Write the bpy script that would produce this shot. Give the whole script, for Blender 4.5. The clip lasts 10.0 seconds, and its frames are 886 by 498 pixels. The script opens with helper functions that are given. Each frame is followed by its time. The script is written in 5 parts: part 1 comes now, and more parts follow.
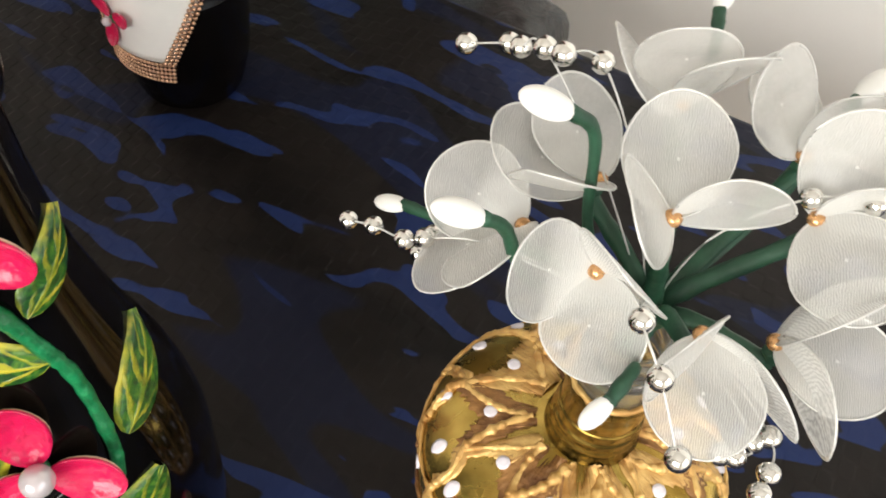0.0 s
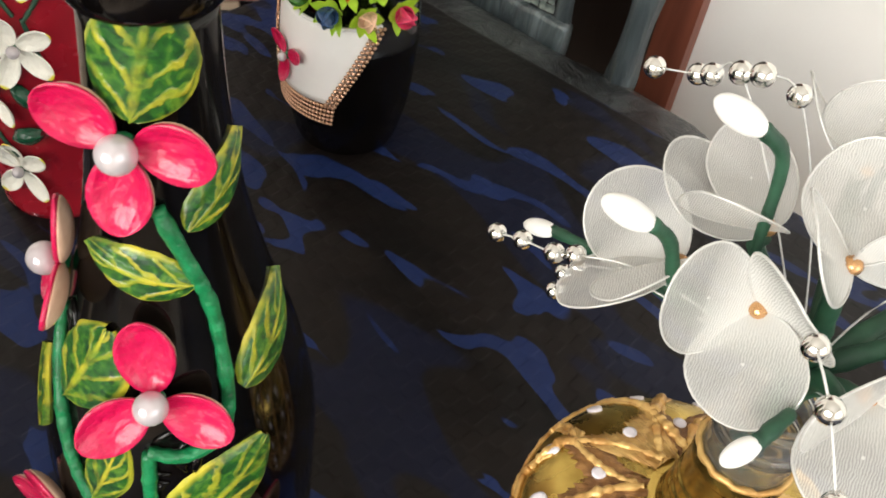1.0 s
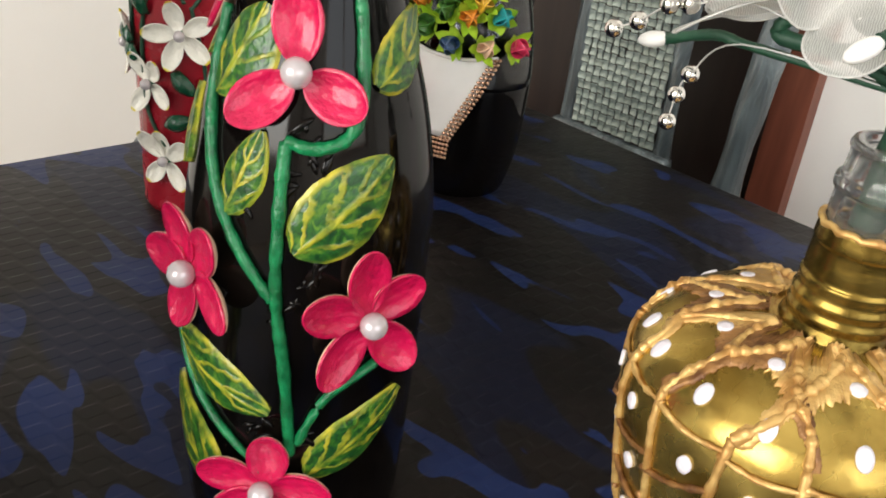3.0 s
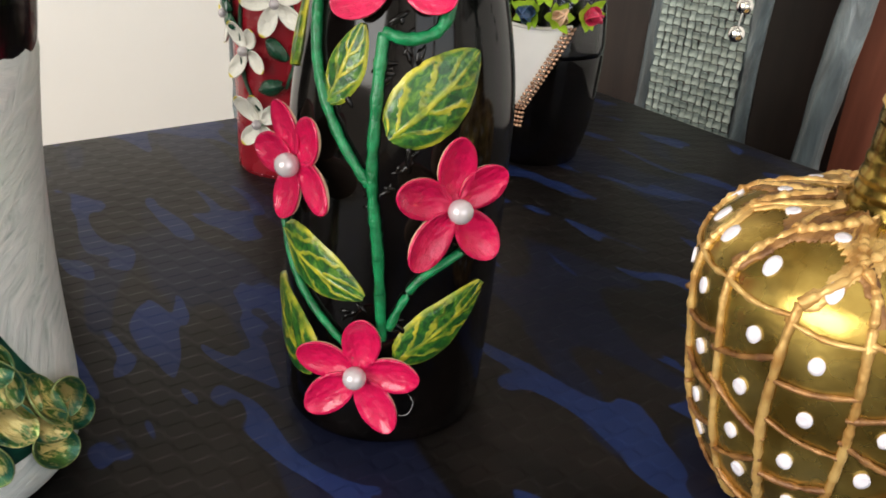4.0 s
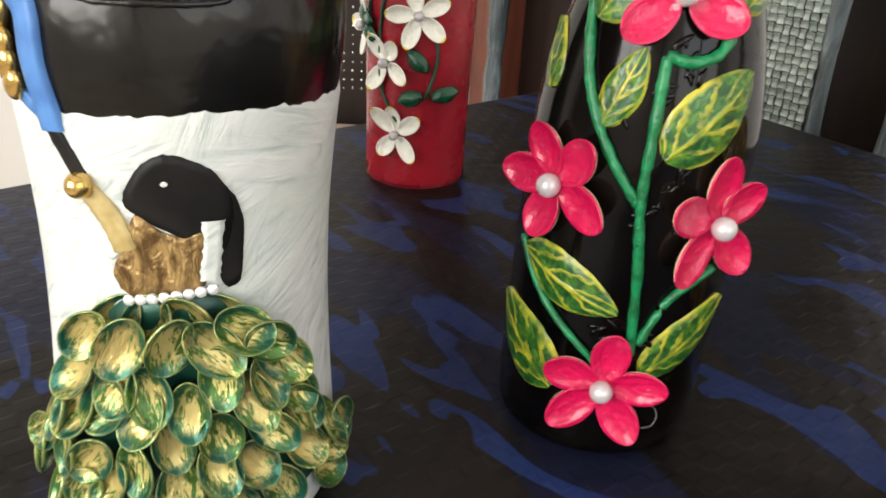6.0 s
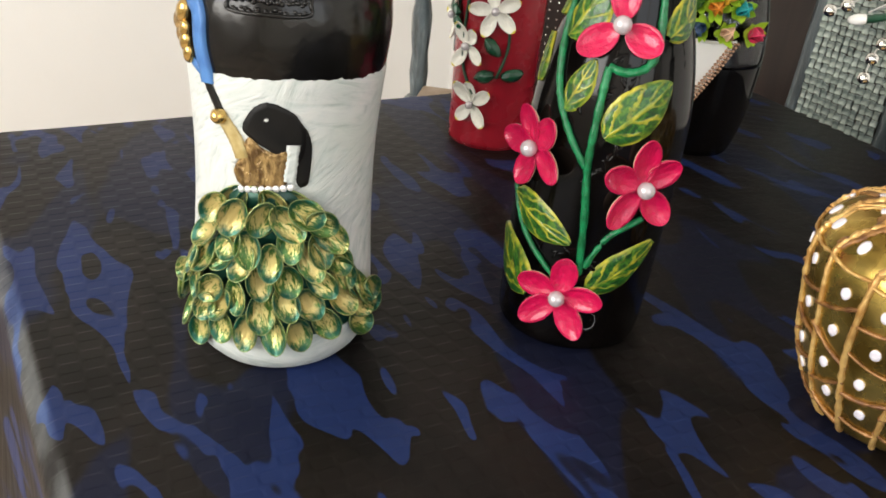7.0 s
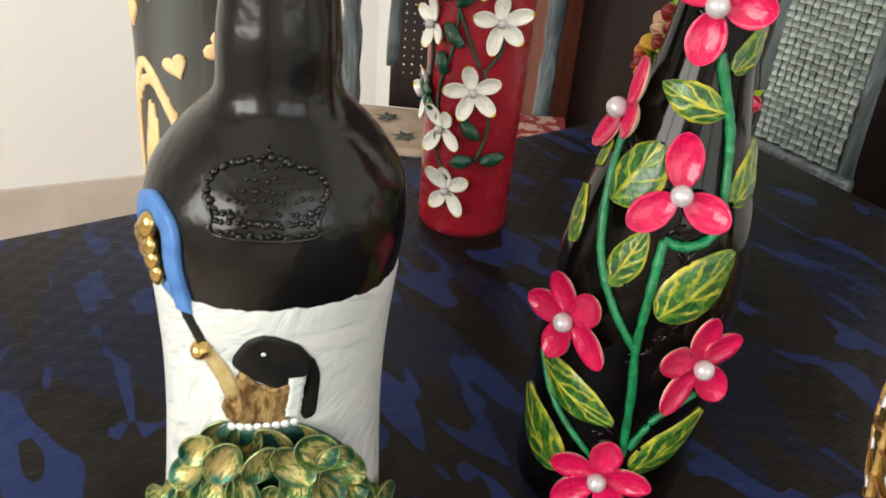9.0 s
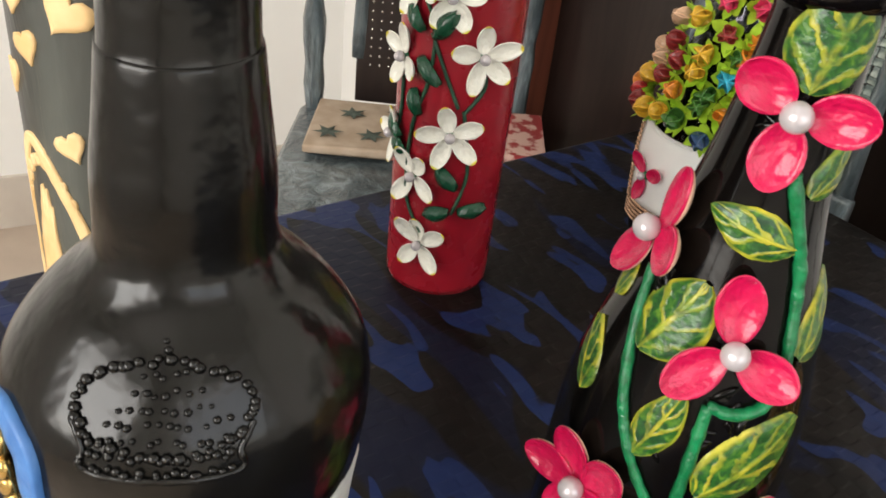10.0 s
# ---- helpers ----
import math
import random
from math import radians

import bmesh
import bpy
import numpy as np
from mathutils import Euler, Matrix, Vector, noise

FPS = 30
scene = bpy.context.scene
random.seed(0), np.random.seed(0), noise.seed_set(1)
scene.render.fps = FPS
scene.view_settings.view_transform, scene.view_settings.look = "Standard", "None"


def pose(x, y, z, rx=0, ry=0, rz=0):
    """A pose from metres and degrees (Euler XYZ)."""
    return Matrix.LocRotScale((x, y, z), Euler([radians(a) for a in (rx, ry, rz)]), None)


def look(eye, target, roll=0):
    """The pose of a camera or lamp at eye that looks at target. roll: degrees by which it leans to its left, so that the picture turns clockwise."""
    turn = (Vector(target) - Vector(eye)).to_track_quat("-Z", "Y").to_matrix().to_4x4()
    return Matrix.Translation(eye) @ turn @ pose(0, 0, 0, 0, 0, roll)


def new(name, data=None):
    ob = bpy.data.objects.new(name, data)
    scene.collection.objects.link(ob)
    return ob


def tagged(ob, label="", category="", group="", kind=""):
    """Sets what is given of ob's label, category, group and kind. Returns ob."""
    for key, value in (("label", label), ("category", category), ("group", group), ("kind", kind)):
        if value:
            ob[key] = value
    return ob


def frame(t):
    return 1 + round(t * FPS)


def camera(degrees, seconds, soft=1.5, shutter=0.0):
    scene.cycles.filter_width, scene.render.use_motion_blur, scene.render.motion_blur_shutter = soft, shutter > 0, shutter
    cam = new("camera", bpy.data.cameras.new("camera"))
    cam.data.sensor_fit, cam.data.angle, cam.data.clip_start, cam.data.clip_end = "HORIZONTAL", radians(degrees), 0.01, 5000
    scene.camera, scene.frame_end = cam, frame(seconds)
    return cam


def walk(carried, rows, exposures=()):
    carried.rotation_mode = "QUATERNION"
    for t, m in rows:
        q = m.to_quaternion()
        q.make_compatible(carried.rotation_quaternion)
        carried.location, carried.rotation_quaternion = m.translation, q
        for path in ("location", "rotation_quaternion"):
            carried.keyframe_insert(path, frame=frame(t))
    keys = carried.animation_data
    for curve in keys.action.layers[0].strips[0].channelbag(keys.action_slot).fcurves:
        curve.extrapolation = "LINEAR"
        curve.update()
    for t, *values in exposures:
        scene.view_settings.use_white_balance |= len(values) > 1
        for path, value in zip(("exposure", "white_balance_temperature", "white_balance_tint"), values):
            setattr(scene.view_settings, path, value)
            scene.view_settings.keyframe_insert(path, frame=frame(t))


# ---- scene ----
cam = camera(54.1, 10.0, soft=1.7, shutter=0.22)
PATH = [
    (0, (-0.055, 0.057, 0.408), (-0.103, 1.315, -1.146), 6.8),
    (0.5, (-0.059, 0.054, 0.395), (-0.254, 1.372, -1.097), 9.4),
    (1, (-0.062, 0.033, 0.379), (-0.392, 1.442, -1.001), 9.6),
    (1.5, (-0.055, 0.003, 0.355), (-0.515, 1.543, -0.836), 8.8),
    (2, (-0.041, -0.025, 0.316), (-0.591, 1.602, -0.71), 7.7),
    (2.5, (-0.028, -0.041, 0.286), (-0.662, 1.587, -0.688), 6.5),
    (3, (-0.02, -0.059, 0.261), (-0.722, 1.568, -0.667), 6.3),
    (3.2, (-0.014, -0.07, 0.255), (-0.755, 1.547, -0.66), 5.8),
    (4.3, (-0.001, -0.102, 0.225), (-0.919, 1.46, -0.622), 3.5),
    (4.5, (-0.03, -0.103, 0.228), (-0.99, 1.447, -0.594), 3.1),
    (5, (-0.096, -0.096, 0.192), (-1.102, 1.432, -0.618), 2.1),
    (5.5, (-0.105, -0.105, 0.177), (-0.972, 1.499, -0.645), 1.5),
    (5.7, (-0.11, -0.118, 0.196), (-0.925, 1.496, -0.658), 2.9),
    (6.8, (0.038, -0.227, 0.285), (-1.015, 1.173, -0.679), 5.6),
    (7, (0.039, -0.232, 0.287), (-1.036, 1.148, -0.682), 5.4),
    (7.5, (0.016, -0.221, 0.3), (-1.085, 1.135, -0.675), 5.0),
    (8, (-0.019, -0.199, 0.315), (-1.089, 1.162, -0.687), 4.9),
    (8.5, (-0.044, -0.196, 0.328), (-1.023, 1.223, -0.686), 5.1),
    (9, (-0.071, -0.173, 0.336), (-0.977, 1.294, -0.678), 5.2),
    (9.5, (-0.103, -0.114, 0.341), (-0.949, 1.371, -0.698), 6.1),
    (10, (-0.134, -0.086, 0.344), (-0.954, 1.393, -0.723), 6.7),
]
walk(cam, [(t, look(eye, target, roll)) for t, eye, target, roll in PATH],
     [(0.0, 0.12), (1.2, 0.18), (2.4, 0.0), (3.0, 0.0), (4.4, 0.02), (5.0, -0.1), (5.6, 0.22), (6.9, 0.0), (8.2, 0.0), (9.2, 0.0), (10.0, 0.0)])

# The table top is z = 0. U runs along the table's long edge, N across it, towards the back wall.
U, N, Z = Vector((0.923, -0.385, 0)), Vector((0.385, 0.923, 0)), Vector((0, 0, 1))
ORIGIN = Vector((-0.28, 0.725, 0))
FLOOR, CEILING = -0.75, 1.9


def plan(u, n, z=0.0):
    """A place from its distance along the table's back edge, behind that edge, and height."""
    return ORIGIN + U * u + N * n + Z * z


# ---- light ----
world = bpy.data.worlds.new("world")
scene.world = world
world.use_nodes = True
sky = world.node_tree.nodes.new("ShaderNodeTexSky")
sky.sky_type, sky.sun_disc, sky.sun_elevation, sky.sun_rotation = "NISHITA", False, radians(48), radians(150)
world.node_tree.links.new(sky.outputs[0], world.node_tree.nodes["Background"].inputs[0])
world.node_tree.nodes["Background"].inputs[1].default_value = 0.15


def area_lamp(name, eye, target, sx, sy, power, color):
    data = bpy.data.lights.new(name, "AREA")
    data.shape, data.size, data.size_y, data.energy, data.color = "RECTANGLE", sx, sy, power, color
    ob = new(name, data)
    ob.matrix_world = look(eye, target)
    return ob


area_lamp("window_light", plan(0.55, -2.62, 0.75), plan(0.3, 0.0, 0.15), 1.7, 1.25, 75, (1.0, 0.955, 0.885))
area_lamp("window_light", plan(2.17, -0.75, 0.75), plan(0.0, -0.6, 0.0), 1.5, 1.25, 14, (1.0, 0.97, 0.91))

# ---- materials ----


def material(name):
    m = bpy.data.materials.new(name)
    m.use_nodes = True
    t = m.node_tree
    return m, t, t.nodes["Principled BSDF"]


def node(t, kind, **sets):
    n = t.nodes.new(kind)
    for k, v in sets.items():
        n.inputs[k.replace("_", " ")].default_value = v
    return n


def noise_fac(t, scale, detail=4.0, coord="Object", stretch=(1, 1, 1), turn=0.0, distortion=0.0, rough=0.5, each=False):
    tc = t.nodes.new("ShaderNodeTexCoord")
    mp = node(t, "ShaderNodeMapping")
    mp.vector_type = "TEXTURE"
    mp.inputs["Rotation"].default_value = (0, 0, -turn)
    mp.inputs["Scale"].default_value = [1 / c for c in stretch]
    nz = node(t, "ShaderNodeTexNoise", Scale=scale, Detail=detail, Distortion=distortion, Roughness=rough)
    t.links.new(tc.outputs[coord], mp.inputs[0])
    t.links.new(mp.outputs[0], nz.inputs["Vector"])
    if each:
        nz.noise_dimensions = "4D"
        info = t.nodes.new("ShaderNodeObjectInfo")
        t.links.new(math_node(t, "MULTIPLY", info.outputs["Random"], 40.0), nz.inputs["W"])
    return nz.outputs["Fac"]


def ramp(t, fac, stops, sharp=False):
    r = t.nodes.new("ShaderNodeValToRGB")
    r.color_ramp.interpolation = "CONSTANT" if sharp else "LINEAR"
    while len(r.color_ramp.elements) < len(stops):
        r.color_ramp.elements.new(0.5)
    for e, (p, c) in zip(r.color_ramp.elements, stops):
        e.position, e.color = p, (*c, 1)
    t.links.new(fac, r.inputs[0])
    return r.outputs[0]


def mix(t, fac, a, b, blend="MIX"):
    m = t.nodes.new("ShaderNodeMix")
    m.data_type, m.blend_type = "RGBA", blend
    for sock, v in ((m.inputs[0], fac), (m.inputs[6], a), (m.inputs[7], b)):
        if isinstance(v, (int, float)):
            sock.default_value = v
        elif isinstance(v, tuple):
            sock.default_value = (*v, 1)
        else:
            t.links.new(v, sock)
    return m.outputs[2]


def math_node(t, op, a, b=0.0, c=0.0):
    m = t.nodes.new("ShaderNodeMath")
    m.operation = op
    for sock, v in zip(m.inputs, (a, b, c)):
        if isinstance(v, (int, float)):
            sock.default_value = v
        else:
            t.links.new(v, sock)
    return m.outputs[0]


def bump(t, p, height, strength=0.3, distance=0.001):
    b = node(t, "ShaderNodeBump", Strength=strength, Distance=distance)
    t.links.new(height, b.inputs["Height"])
    t.links.new(b.outputs[0], p.inputs["Normal"])


def paint(name, dark, light, scale=60, rough=0.4, metal=0.0, bump_scale=250, bump_strength=0.2, depth=0.0006, stretch=(1, 1, 1), coat=0.0, spread=(0.35, 0.65), spec=0.5, warp=0.0):
    """A surface whose colour wanders between two tones, with a fine relief."""
    m, t, p = material(name)
    t.links.new(ramp(t, noise_fac(t, scale, 5, stretch=stretch, distortion=warp), [(spread[0], dark), (spread[1], light)]), p.inputs["Base Color"])
    r = t.nodes.new("ShaderNodeMapRange")
    r.inputs["To Min"].default_value, r.inputs["To Max"].default_value = max(rough - 0.1, 0.02), rough + 0.12
    t.links.new(noise_fac(t, scale * 2.3, 3), r.inputs[0])
    t.links.new(r.outputs[0], p.inputs["Roughness"])
    p.inputs["Metallic"].default_value, p.inputs["Coat Weight"].default_value, p.inputs["Coat Roughness"].default_value = metal, coat, 0.06
    p.inputs["Specular IOR Level"].default_value = spec
    bump(t, p, noise_fac(t, bump_scale, 4, stretch=stretch, distortion=warp), bump_strength, depth)
    return m


def wrapped(t, radius, turn, stretch):
    """Coordinates that run round a turned body and up it, turned and drawn out along one way."""
    tc = t.nodes.new("ShaderNodeTexCoord")
    s = t.nodes.new("ShaderNodeSeparateXYZ")
    c = t.nodes.new("ShaderNodeCombineXYZ")
    mp = node(t, "ShaderNodeMapping")
    t.links.new(tc.outputs["Object"], s.inputs[0])
    t.links.new(math_node(t, "MULTIPLY", math_node(t, "ARCTAN2", s.outputs[1], s.outputs[0]), radius), c.inputs[0])
    t.links.new(s.outputs[2], c.inputs[1])
    t.links.new(c.outputs[0], mp.inputs[0])
    mp.vector_type = "TEXTURE"
    mp.inputs["Rotation"].default_value = (0, 0, radians(turn))
    mp.inputs["Scale"].default_value = (1.0, 1.0 / stretch, 1.0)
    return mp.outputs[0]


def brushed_white():
    """Thick white craft paint laid on in crossing strokes, thin and greenish where the brush ran dry."""
    m, t, p = material("white_brushed_paint")

    def strokes(scale, turn, stretch, distortion):
        nz = node(t, "ShaderNodeTexNoise", Scale=scale, Detail=5.0, Distortion=distortion, Roughness=0.62)
        t.links.new(wrapped(t, 0.048, turn, stretch), nz.inputs["Vector"])
        return nz.outputs["Fac"]

    steep, slant, flat = strokes(46, 68, 5.0, 1.0), strokes(42, 28, 5.0, 1.2), strokes(38, -12, 5.0, 1.0)
    pick = ramp(t, noise_fac(t, 24, 2), [(0.44, (0, 0, 0)), (0.50, (1, 1, 1))])
    pick_flat = ramp(t, noise_fac(t, 17, 2, distortion=0.4), [(0.55, (0, 0, 0)), (0.60, (1, 1, 1))])
    height = mix(t, pick_flat, mix(t, pick, steep, slant), flat)
    col = ramp(t, height, [(0.30, (0.30, 0.35, 0.34)), (0.42, (0.48, 0.515, 0.50)), (0.54, (0.57, 0.585, 0.57)), (0.74, (0.65, 0.655, 0.635))])
    col = mix(t, ramp(t, noise_fac(t, 20, 3), [(0.45, (0, 0, 0)), (0.70, (0.5, 0.5, 0.5))]), col, (0.50, 0.56, 0.50))
    t.links.new(col, p.inputs["Base Color"])
    p.inputs["Roughness"].default_value, p.inputs["Specular IOR Level"].default_value = 0.36, 0.45
    bump(t, p, height, 0.6, 0.0016)
    return m


def uv_parts(t):
    u = t.nodes.new("ShaderNodeUVMap")
    s = t.nodes.new("ShaderNodeSeparateXYZ")
    t.links.new(u.outputs[0], s.inputs[0])
    return s.outputs[0], s.outputs[1]


def camo_cloth():
    """Shiny printed cloth: near-black brown with long blue blotches that run along the table."""
    m, t, p = material("camouflage_cloth")
    turn = radians(22.6)
    big = noise_fac(t, 36, 0.8, stretch=(0.40, 1.1, 1), turn=turn, distortion=0.9, rough=0.4)
    shade = noise_fac(t, 15, 0.6, stretch=(0.42, 1.2, 1), turn=turn + 0.12, distortion=0.8)
    tone = noise_fac(t, 12, 2.0, stretch=(0.5, 1.3, 1), turn=turn - 0.1, distortion=0.5)
    base = ramp(t, tone, [(0.40, (0.0042, 0.0034, 0.0031)), (0.50, (0.0084, 0.0065, 0.0057))])
    dim = ramp(t, shade, [(0.56, (0, 0, 0)), (0.585, (1, 1, 1))])
    col = mix(t, dim, base, (0.0055, 0.0070, 0.0190))
    blue = mix(t, tone, (0.0065, 0.0135, 0.052), (0.013, 0.026, 0.098))
    mask = ramp(t, big, [(0.592, (0, 0, 0)), (0.602, (1, 1, 1))])
    col = mix(t, mask, col, blue)
    col = mix(t, noise_fac(t, 420, 2), col, (0.5, 0.5, 0.5), "SOFT_LIGHT")
    fold, _ = uv_parts(t)
    # worn also carries the window's sheen on the fold, put into the colour
    worn = math_node(t, "MULTIPLY", fold, ramp(t, noise_fac(t, 30, 4, stretch=(1, 2.5, 1), turn=turn), [(0.34, (0.15, 0.15, 0.15)), (0.62, (1, 1, 1))]))
    col = mix(t, math_node(t, "MULTIPLY", worn, 0.38), col, mix(t, mask, (0.20, 0.21, 0.21), (0.14, 0.21, 0.40)))
    t.links.new(col, p.inputs["Base Color"])
    p.inputs["Roughness"].default_value = 0.44
    p.inputs["Specular IOR Level"].default_value = 0.14
    # stamped bricks, soft-edged
    tc = t.nodes.new("ShaderNodeTexCoord")
    mp = node(t, "ShaderNodeMapping")
    mp.inputs["Rotation"].default_value = (0, 0, turn)
    sp = t.nodes.new("ShaderNodeSeparateXYZ")
    t.links.new(tc.outputs["Object"], mp.inputs[0])
    t.links.new(mp.outputs[0], sp.inputs[0])
    waves = math_node(t, "MULTIPLY", math_node(t, "SINE", math_node(t, "MULTIPLY", sp.outputs[0], 360.0)), math_node(t, "SINE", math_node(t, "MULTIPLY", sp.outputs[1], 260.0)))
    stamp = ramp(t, math_node(t, "ADD", math_node(t, "MULTIPLY", waves, 0.5), 0.5), [(0.40, (0, 0, 0)), (0.60, (1, 1, 1))])
    h = math_node(t, "ADD", math_node(t, "MULTIPLY", stamp, 0.16), math_node(t, "MULTIPLY", noise_fac(t, 9, 3), 2.0))
    bump(t, p, h, 0.8, 0.0016)
    return m


def leaf_paint():
    """Hand-painted leaf: green strokes with yellow veins and rim, laid out along the leaf."""
    m, t, p = material("painted_leaf")
    u, v = uv_parts(t)
    side = math_node(t, "ABSOLUTE", math_node(t, "SUBTRACT", v, 0.5))
    wob = math_node(t, "MULTIPLY", math_node(t, "SUBTRACT", noise_fac(t, 190, 3), 0.5), 1.1)
    vein = math_node(t, "FRACT", math_node(t, "ADD", math_node(t, "SUBTRACT", math_node(t, "MULTIPLY", u, 3.5), math_node(t, "MULTIPLY", side, 3.2)), wob))
    line = ramp(t, vein, [(0.0, (1, 1, 1)), (0.16, (1, 1, 1)), (0.30, (0, 0, 0)), (0.93, (0, 0, 0)), (1.0, (1, 1, 1))])
    mid = ramp(t, math_node(t, "ADD", side, math_node(t, "MULTIPLY", wob, 0.06)), [(0.02, (1, 1, 1)), (0.055, (0, 0, 0)), (0.385, (0, 0, 0)), (0.44, (1, 1, 1))])
    green = ramp(t, noise_fac(t, 260, 4, distortion=1.2), [(0.34, (0.004, 0.036, 0.010)), (0.52, (0.018, 0.095, 0.012)), (0.70, (0.095, 0.20, 0.018))])
    yellow = ramp(t, noise_fac(t, 150, 3), [(0.3, (0.20, 0.27, 0.02)), (0.65, (0.50, 0.43, 0.03))])
    gate = ramp(t, noise_fac(t, 120, 3), [(0.36, (0.15, 0.15, 0.15)), (0.56, (1, 1, 1))])
    both = math_node(t, "MULTIPLY", math_node(t, "MAXIMUM", math_node(t, "MULTIPLY", line, 0.75), mid), gate)
    t.links.new(mix(t, both, green, yellow), p.inputs["Base Color"])
    p.inputs["Roughness"].default_value = 0.30
    bump(t, p, math_node(t, "ADD", both, noise_fac(t, 500, 3)), 0.45, 0.0007)
    return m


def shell_paint(name, inner, rim, tip=None, metal=0.0, rough=0.28, blot=None, calm=0.72):
    """Painted nutshell half: the colour of the cup, of its rim and, where given, of its tip."""
    m, t, p = material(name)
    u, v = uv_parts(t)
    side = math_node(t, "MULTIPLY", math_node(t, "ABSOLUTE", math_node(t, "SUBTRACT", v, 0.5)), 2.0)
    col = ramp(t, noise_fac(t, 130, 4, each=True, distortion=0.5), [(0.3, tuple(c * calm for c in inner)), (0.62, inner)])
    if blot:
        info = t.nodes.new("ShaderNodeObjectInfo")
        own = math_node(t, "FRACT", math_node(t, "MULTIPLY", info.outputs["Random"], 7.3))
        streak = noise_fac(t, 480, 6, each=True, stretch=(1, 0.28, 1), distortion=1.0, rough=0.7)
        middle = math_node(t, "MULTIPLY", math_node(t, "SUBTRACT", 0.55, side), 0.16)
        gold = ramp(t, math_node(t, "ADD", math_node(t, "ADD", streak, middle), math_node(t, "MULTIPLY", own, 0.09)), [(0.492, (0, 0, 0)), (0.572, (1, 1, 1))])
        col = mix(t, gold, col, mix(t, own, blot, (0.46, 0.36, 0.13)))
    edge = ramp(t, side, [(0.94, (0, 0, 0)), (0.99, (1, 1, 1))])
    if blot:
        shade = math_node(t, "MULTIPLY", ramp(t, side, [(0.50, (0, 0, 0)), (0.82, (1, 1, 1))]), ramp(t, noise_fac(t, 110, 4, each=True), [(0.40, (0, 0, 0)), (0.56, (1, 1, 1))]))
        col = mix(t, shade, col, (0.004, 0.075, 0.045))
    col = mix(t, math_node(t, "MULTIPLY", edge, 0.45 if blot else 0.8), col, rim)
    if tip:
        col = mix(t, ramp(t, math_node(t, "ADD", u, math_node(t, "MULTIPLY", noise_fac(t, 160, 2, each=True), 0.2)), [(0.93, (0, 0, 0)), (1.02, (1, 1, 1))]), col, tip)
    t.links.new(col, p.inputs["Base Color"])
    p.inputs["Roughness"].default_value, p.inputs["Metallic"].default_value = rough, metal
    p.inputs["Coat Weight"].default_value, p.inputs["Coat Roughness"].default_value = (0.12 if blot else 0.5), 0.05
    p.inputs["Specular IOR Level"].default_value = 0.5 if blot else 0.25
    bump(t, p, noise_fac(t, 360, 4 if blot else 2, each=True, stretch=(1, 0.4 if blot else 0.7, 1)), 1.0, 0.0013 if blot else 0.0016)
    return m


def sheer_net():
    """White nylon stocking stretched over wire: half see-through, with fine threads."""
    m, t, p = material("sheer_nylon")
    u, v = uv_parts(t)
    tc = t.nodes.new("ShaderNodeTexCoord")
    w = node(t, "ShaderNodeTexWave", Scale=520.0, Distortion=6.0, Detail=3.0)
    t.links.new(tc.outputs["Object"], w.inputs[0])
    p.inputs["Base Color"].default_value = (0.72, 0.72, 0.695, 1)
    p.inputs["Roughness"].default_value = 0.55
    p.inputs["Sheen Weight"].default_value = 0.3
    tl = t.nodes.new("ShaderNodeBsdfTranslucent")
    tl.inputs[0].default_value = (0.72, 0.72, 0.695, 1)
    m1 = t.nodes.new("ShaderNodeMixShader")
    m1.inputs[0].default_value = 0.35
    t.links.new(p.outputs[0], m1.inputs[1])
    t.links.new(tl.outputs[0], m1.inputs[2])
    tr = t.nodes.new("ShaderNodeBsdfTransparent")
    m2 = t.nodes.new("ShaderNodeMixShader")
    cover = math_node(t, "ADD", math_node(t, "MULTIPLY", w.outputs["Fac"], 0.28), math_node(t, "ADD", 0.34, math_node(t, "MULTIPLY", noise_fac(t, 70, 3), 0.24)))
    gather = ramp(t, u, [(0.0, (0.50, 0.50, 0.50)), (0.6, (0, 0, 0))])
    t.links.new(math_node(t, "MINIMUM", math_node(t, "ADD", cover, gather), 1.0), m2.inputs[0])
    t.links.new(tr.outputs[0], m2.inputs[1])
    t.links.new(m1.outputs[0], m2.inputs[2])
    t.links.new(m2.outputs[0], t.nodes["Material Output"].inputs[0])
    bump(t, p, w.outputs["Fac"], 0.08, 0.0003)
    return m


def glass(name, color, rough=0.03, ior=1.45, clear=1.0):
    m, t, p = material(name)
    p.inputs["Base Color"].default_value = (*color, 1)
    p.inputs["Transmission Weight"].default_value, p.inputs["Roughness"].default_value, p.inputs["IOR"].default_value = clear, rough, ior
    return m


def film_plastic(name, dark, light):
    """Crinkled clear wrapping film over a dark ground, its sheen painted in as pale creases."""
    m, t, p = material(name)
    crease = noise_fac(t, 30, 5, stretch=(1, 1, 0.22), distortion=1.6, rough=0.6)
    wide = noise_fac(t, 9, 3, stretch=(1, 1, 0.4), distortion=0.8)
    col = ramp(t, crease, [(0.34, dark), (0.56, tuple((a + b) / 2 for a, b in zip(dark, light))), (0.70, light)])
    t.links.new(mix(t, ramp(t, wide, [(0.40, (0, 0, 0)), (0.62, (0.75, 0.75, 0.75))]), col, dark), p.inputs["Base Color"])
    p.inputs["Roughness"].default_value, p.inputs["Coat Weight"].default_value, p.inputs["Coat Roughness"].default_value = 0.35, 0.8, 0.12
    bump(t, p, math_node(t, "ADD", crease, wide), 0.9, 0.010)
    return m


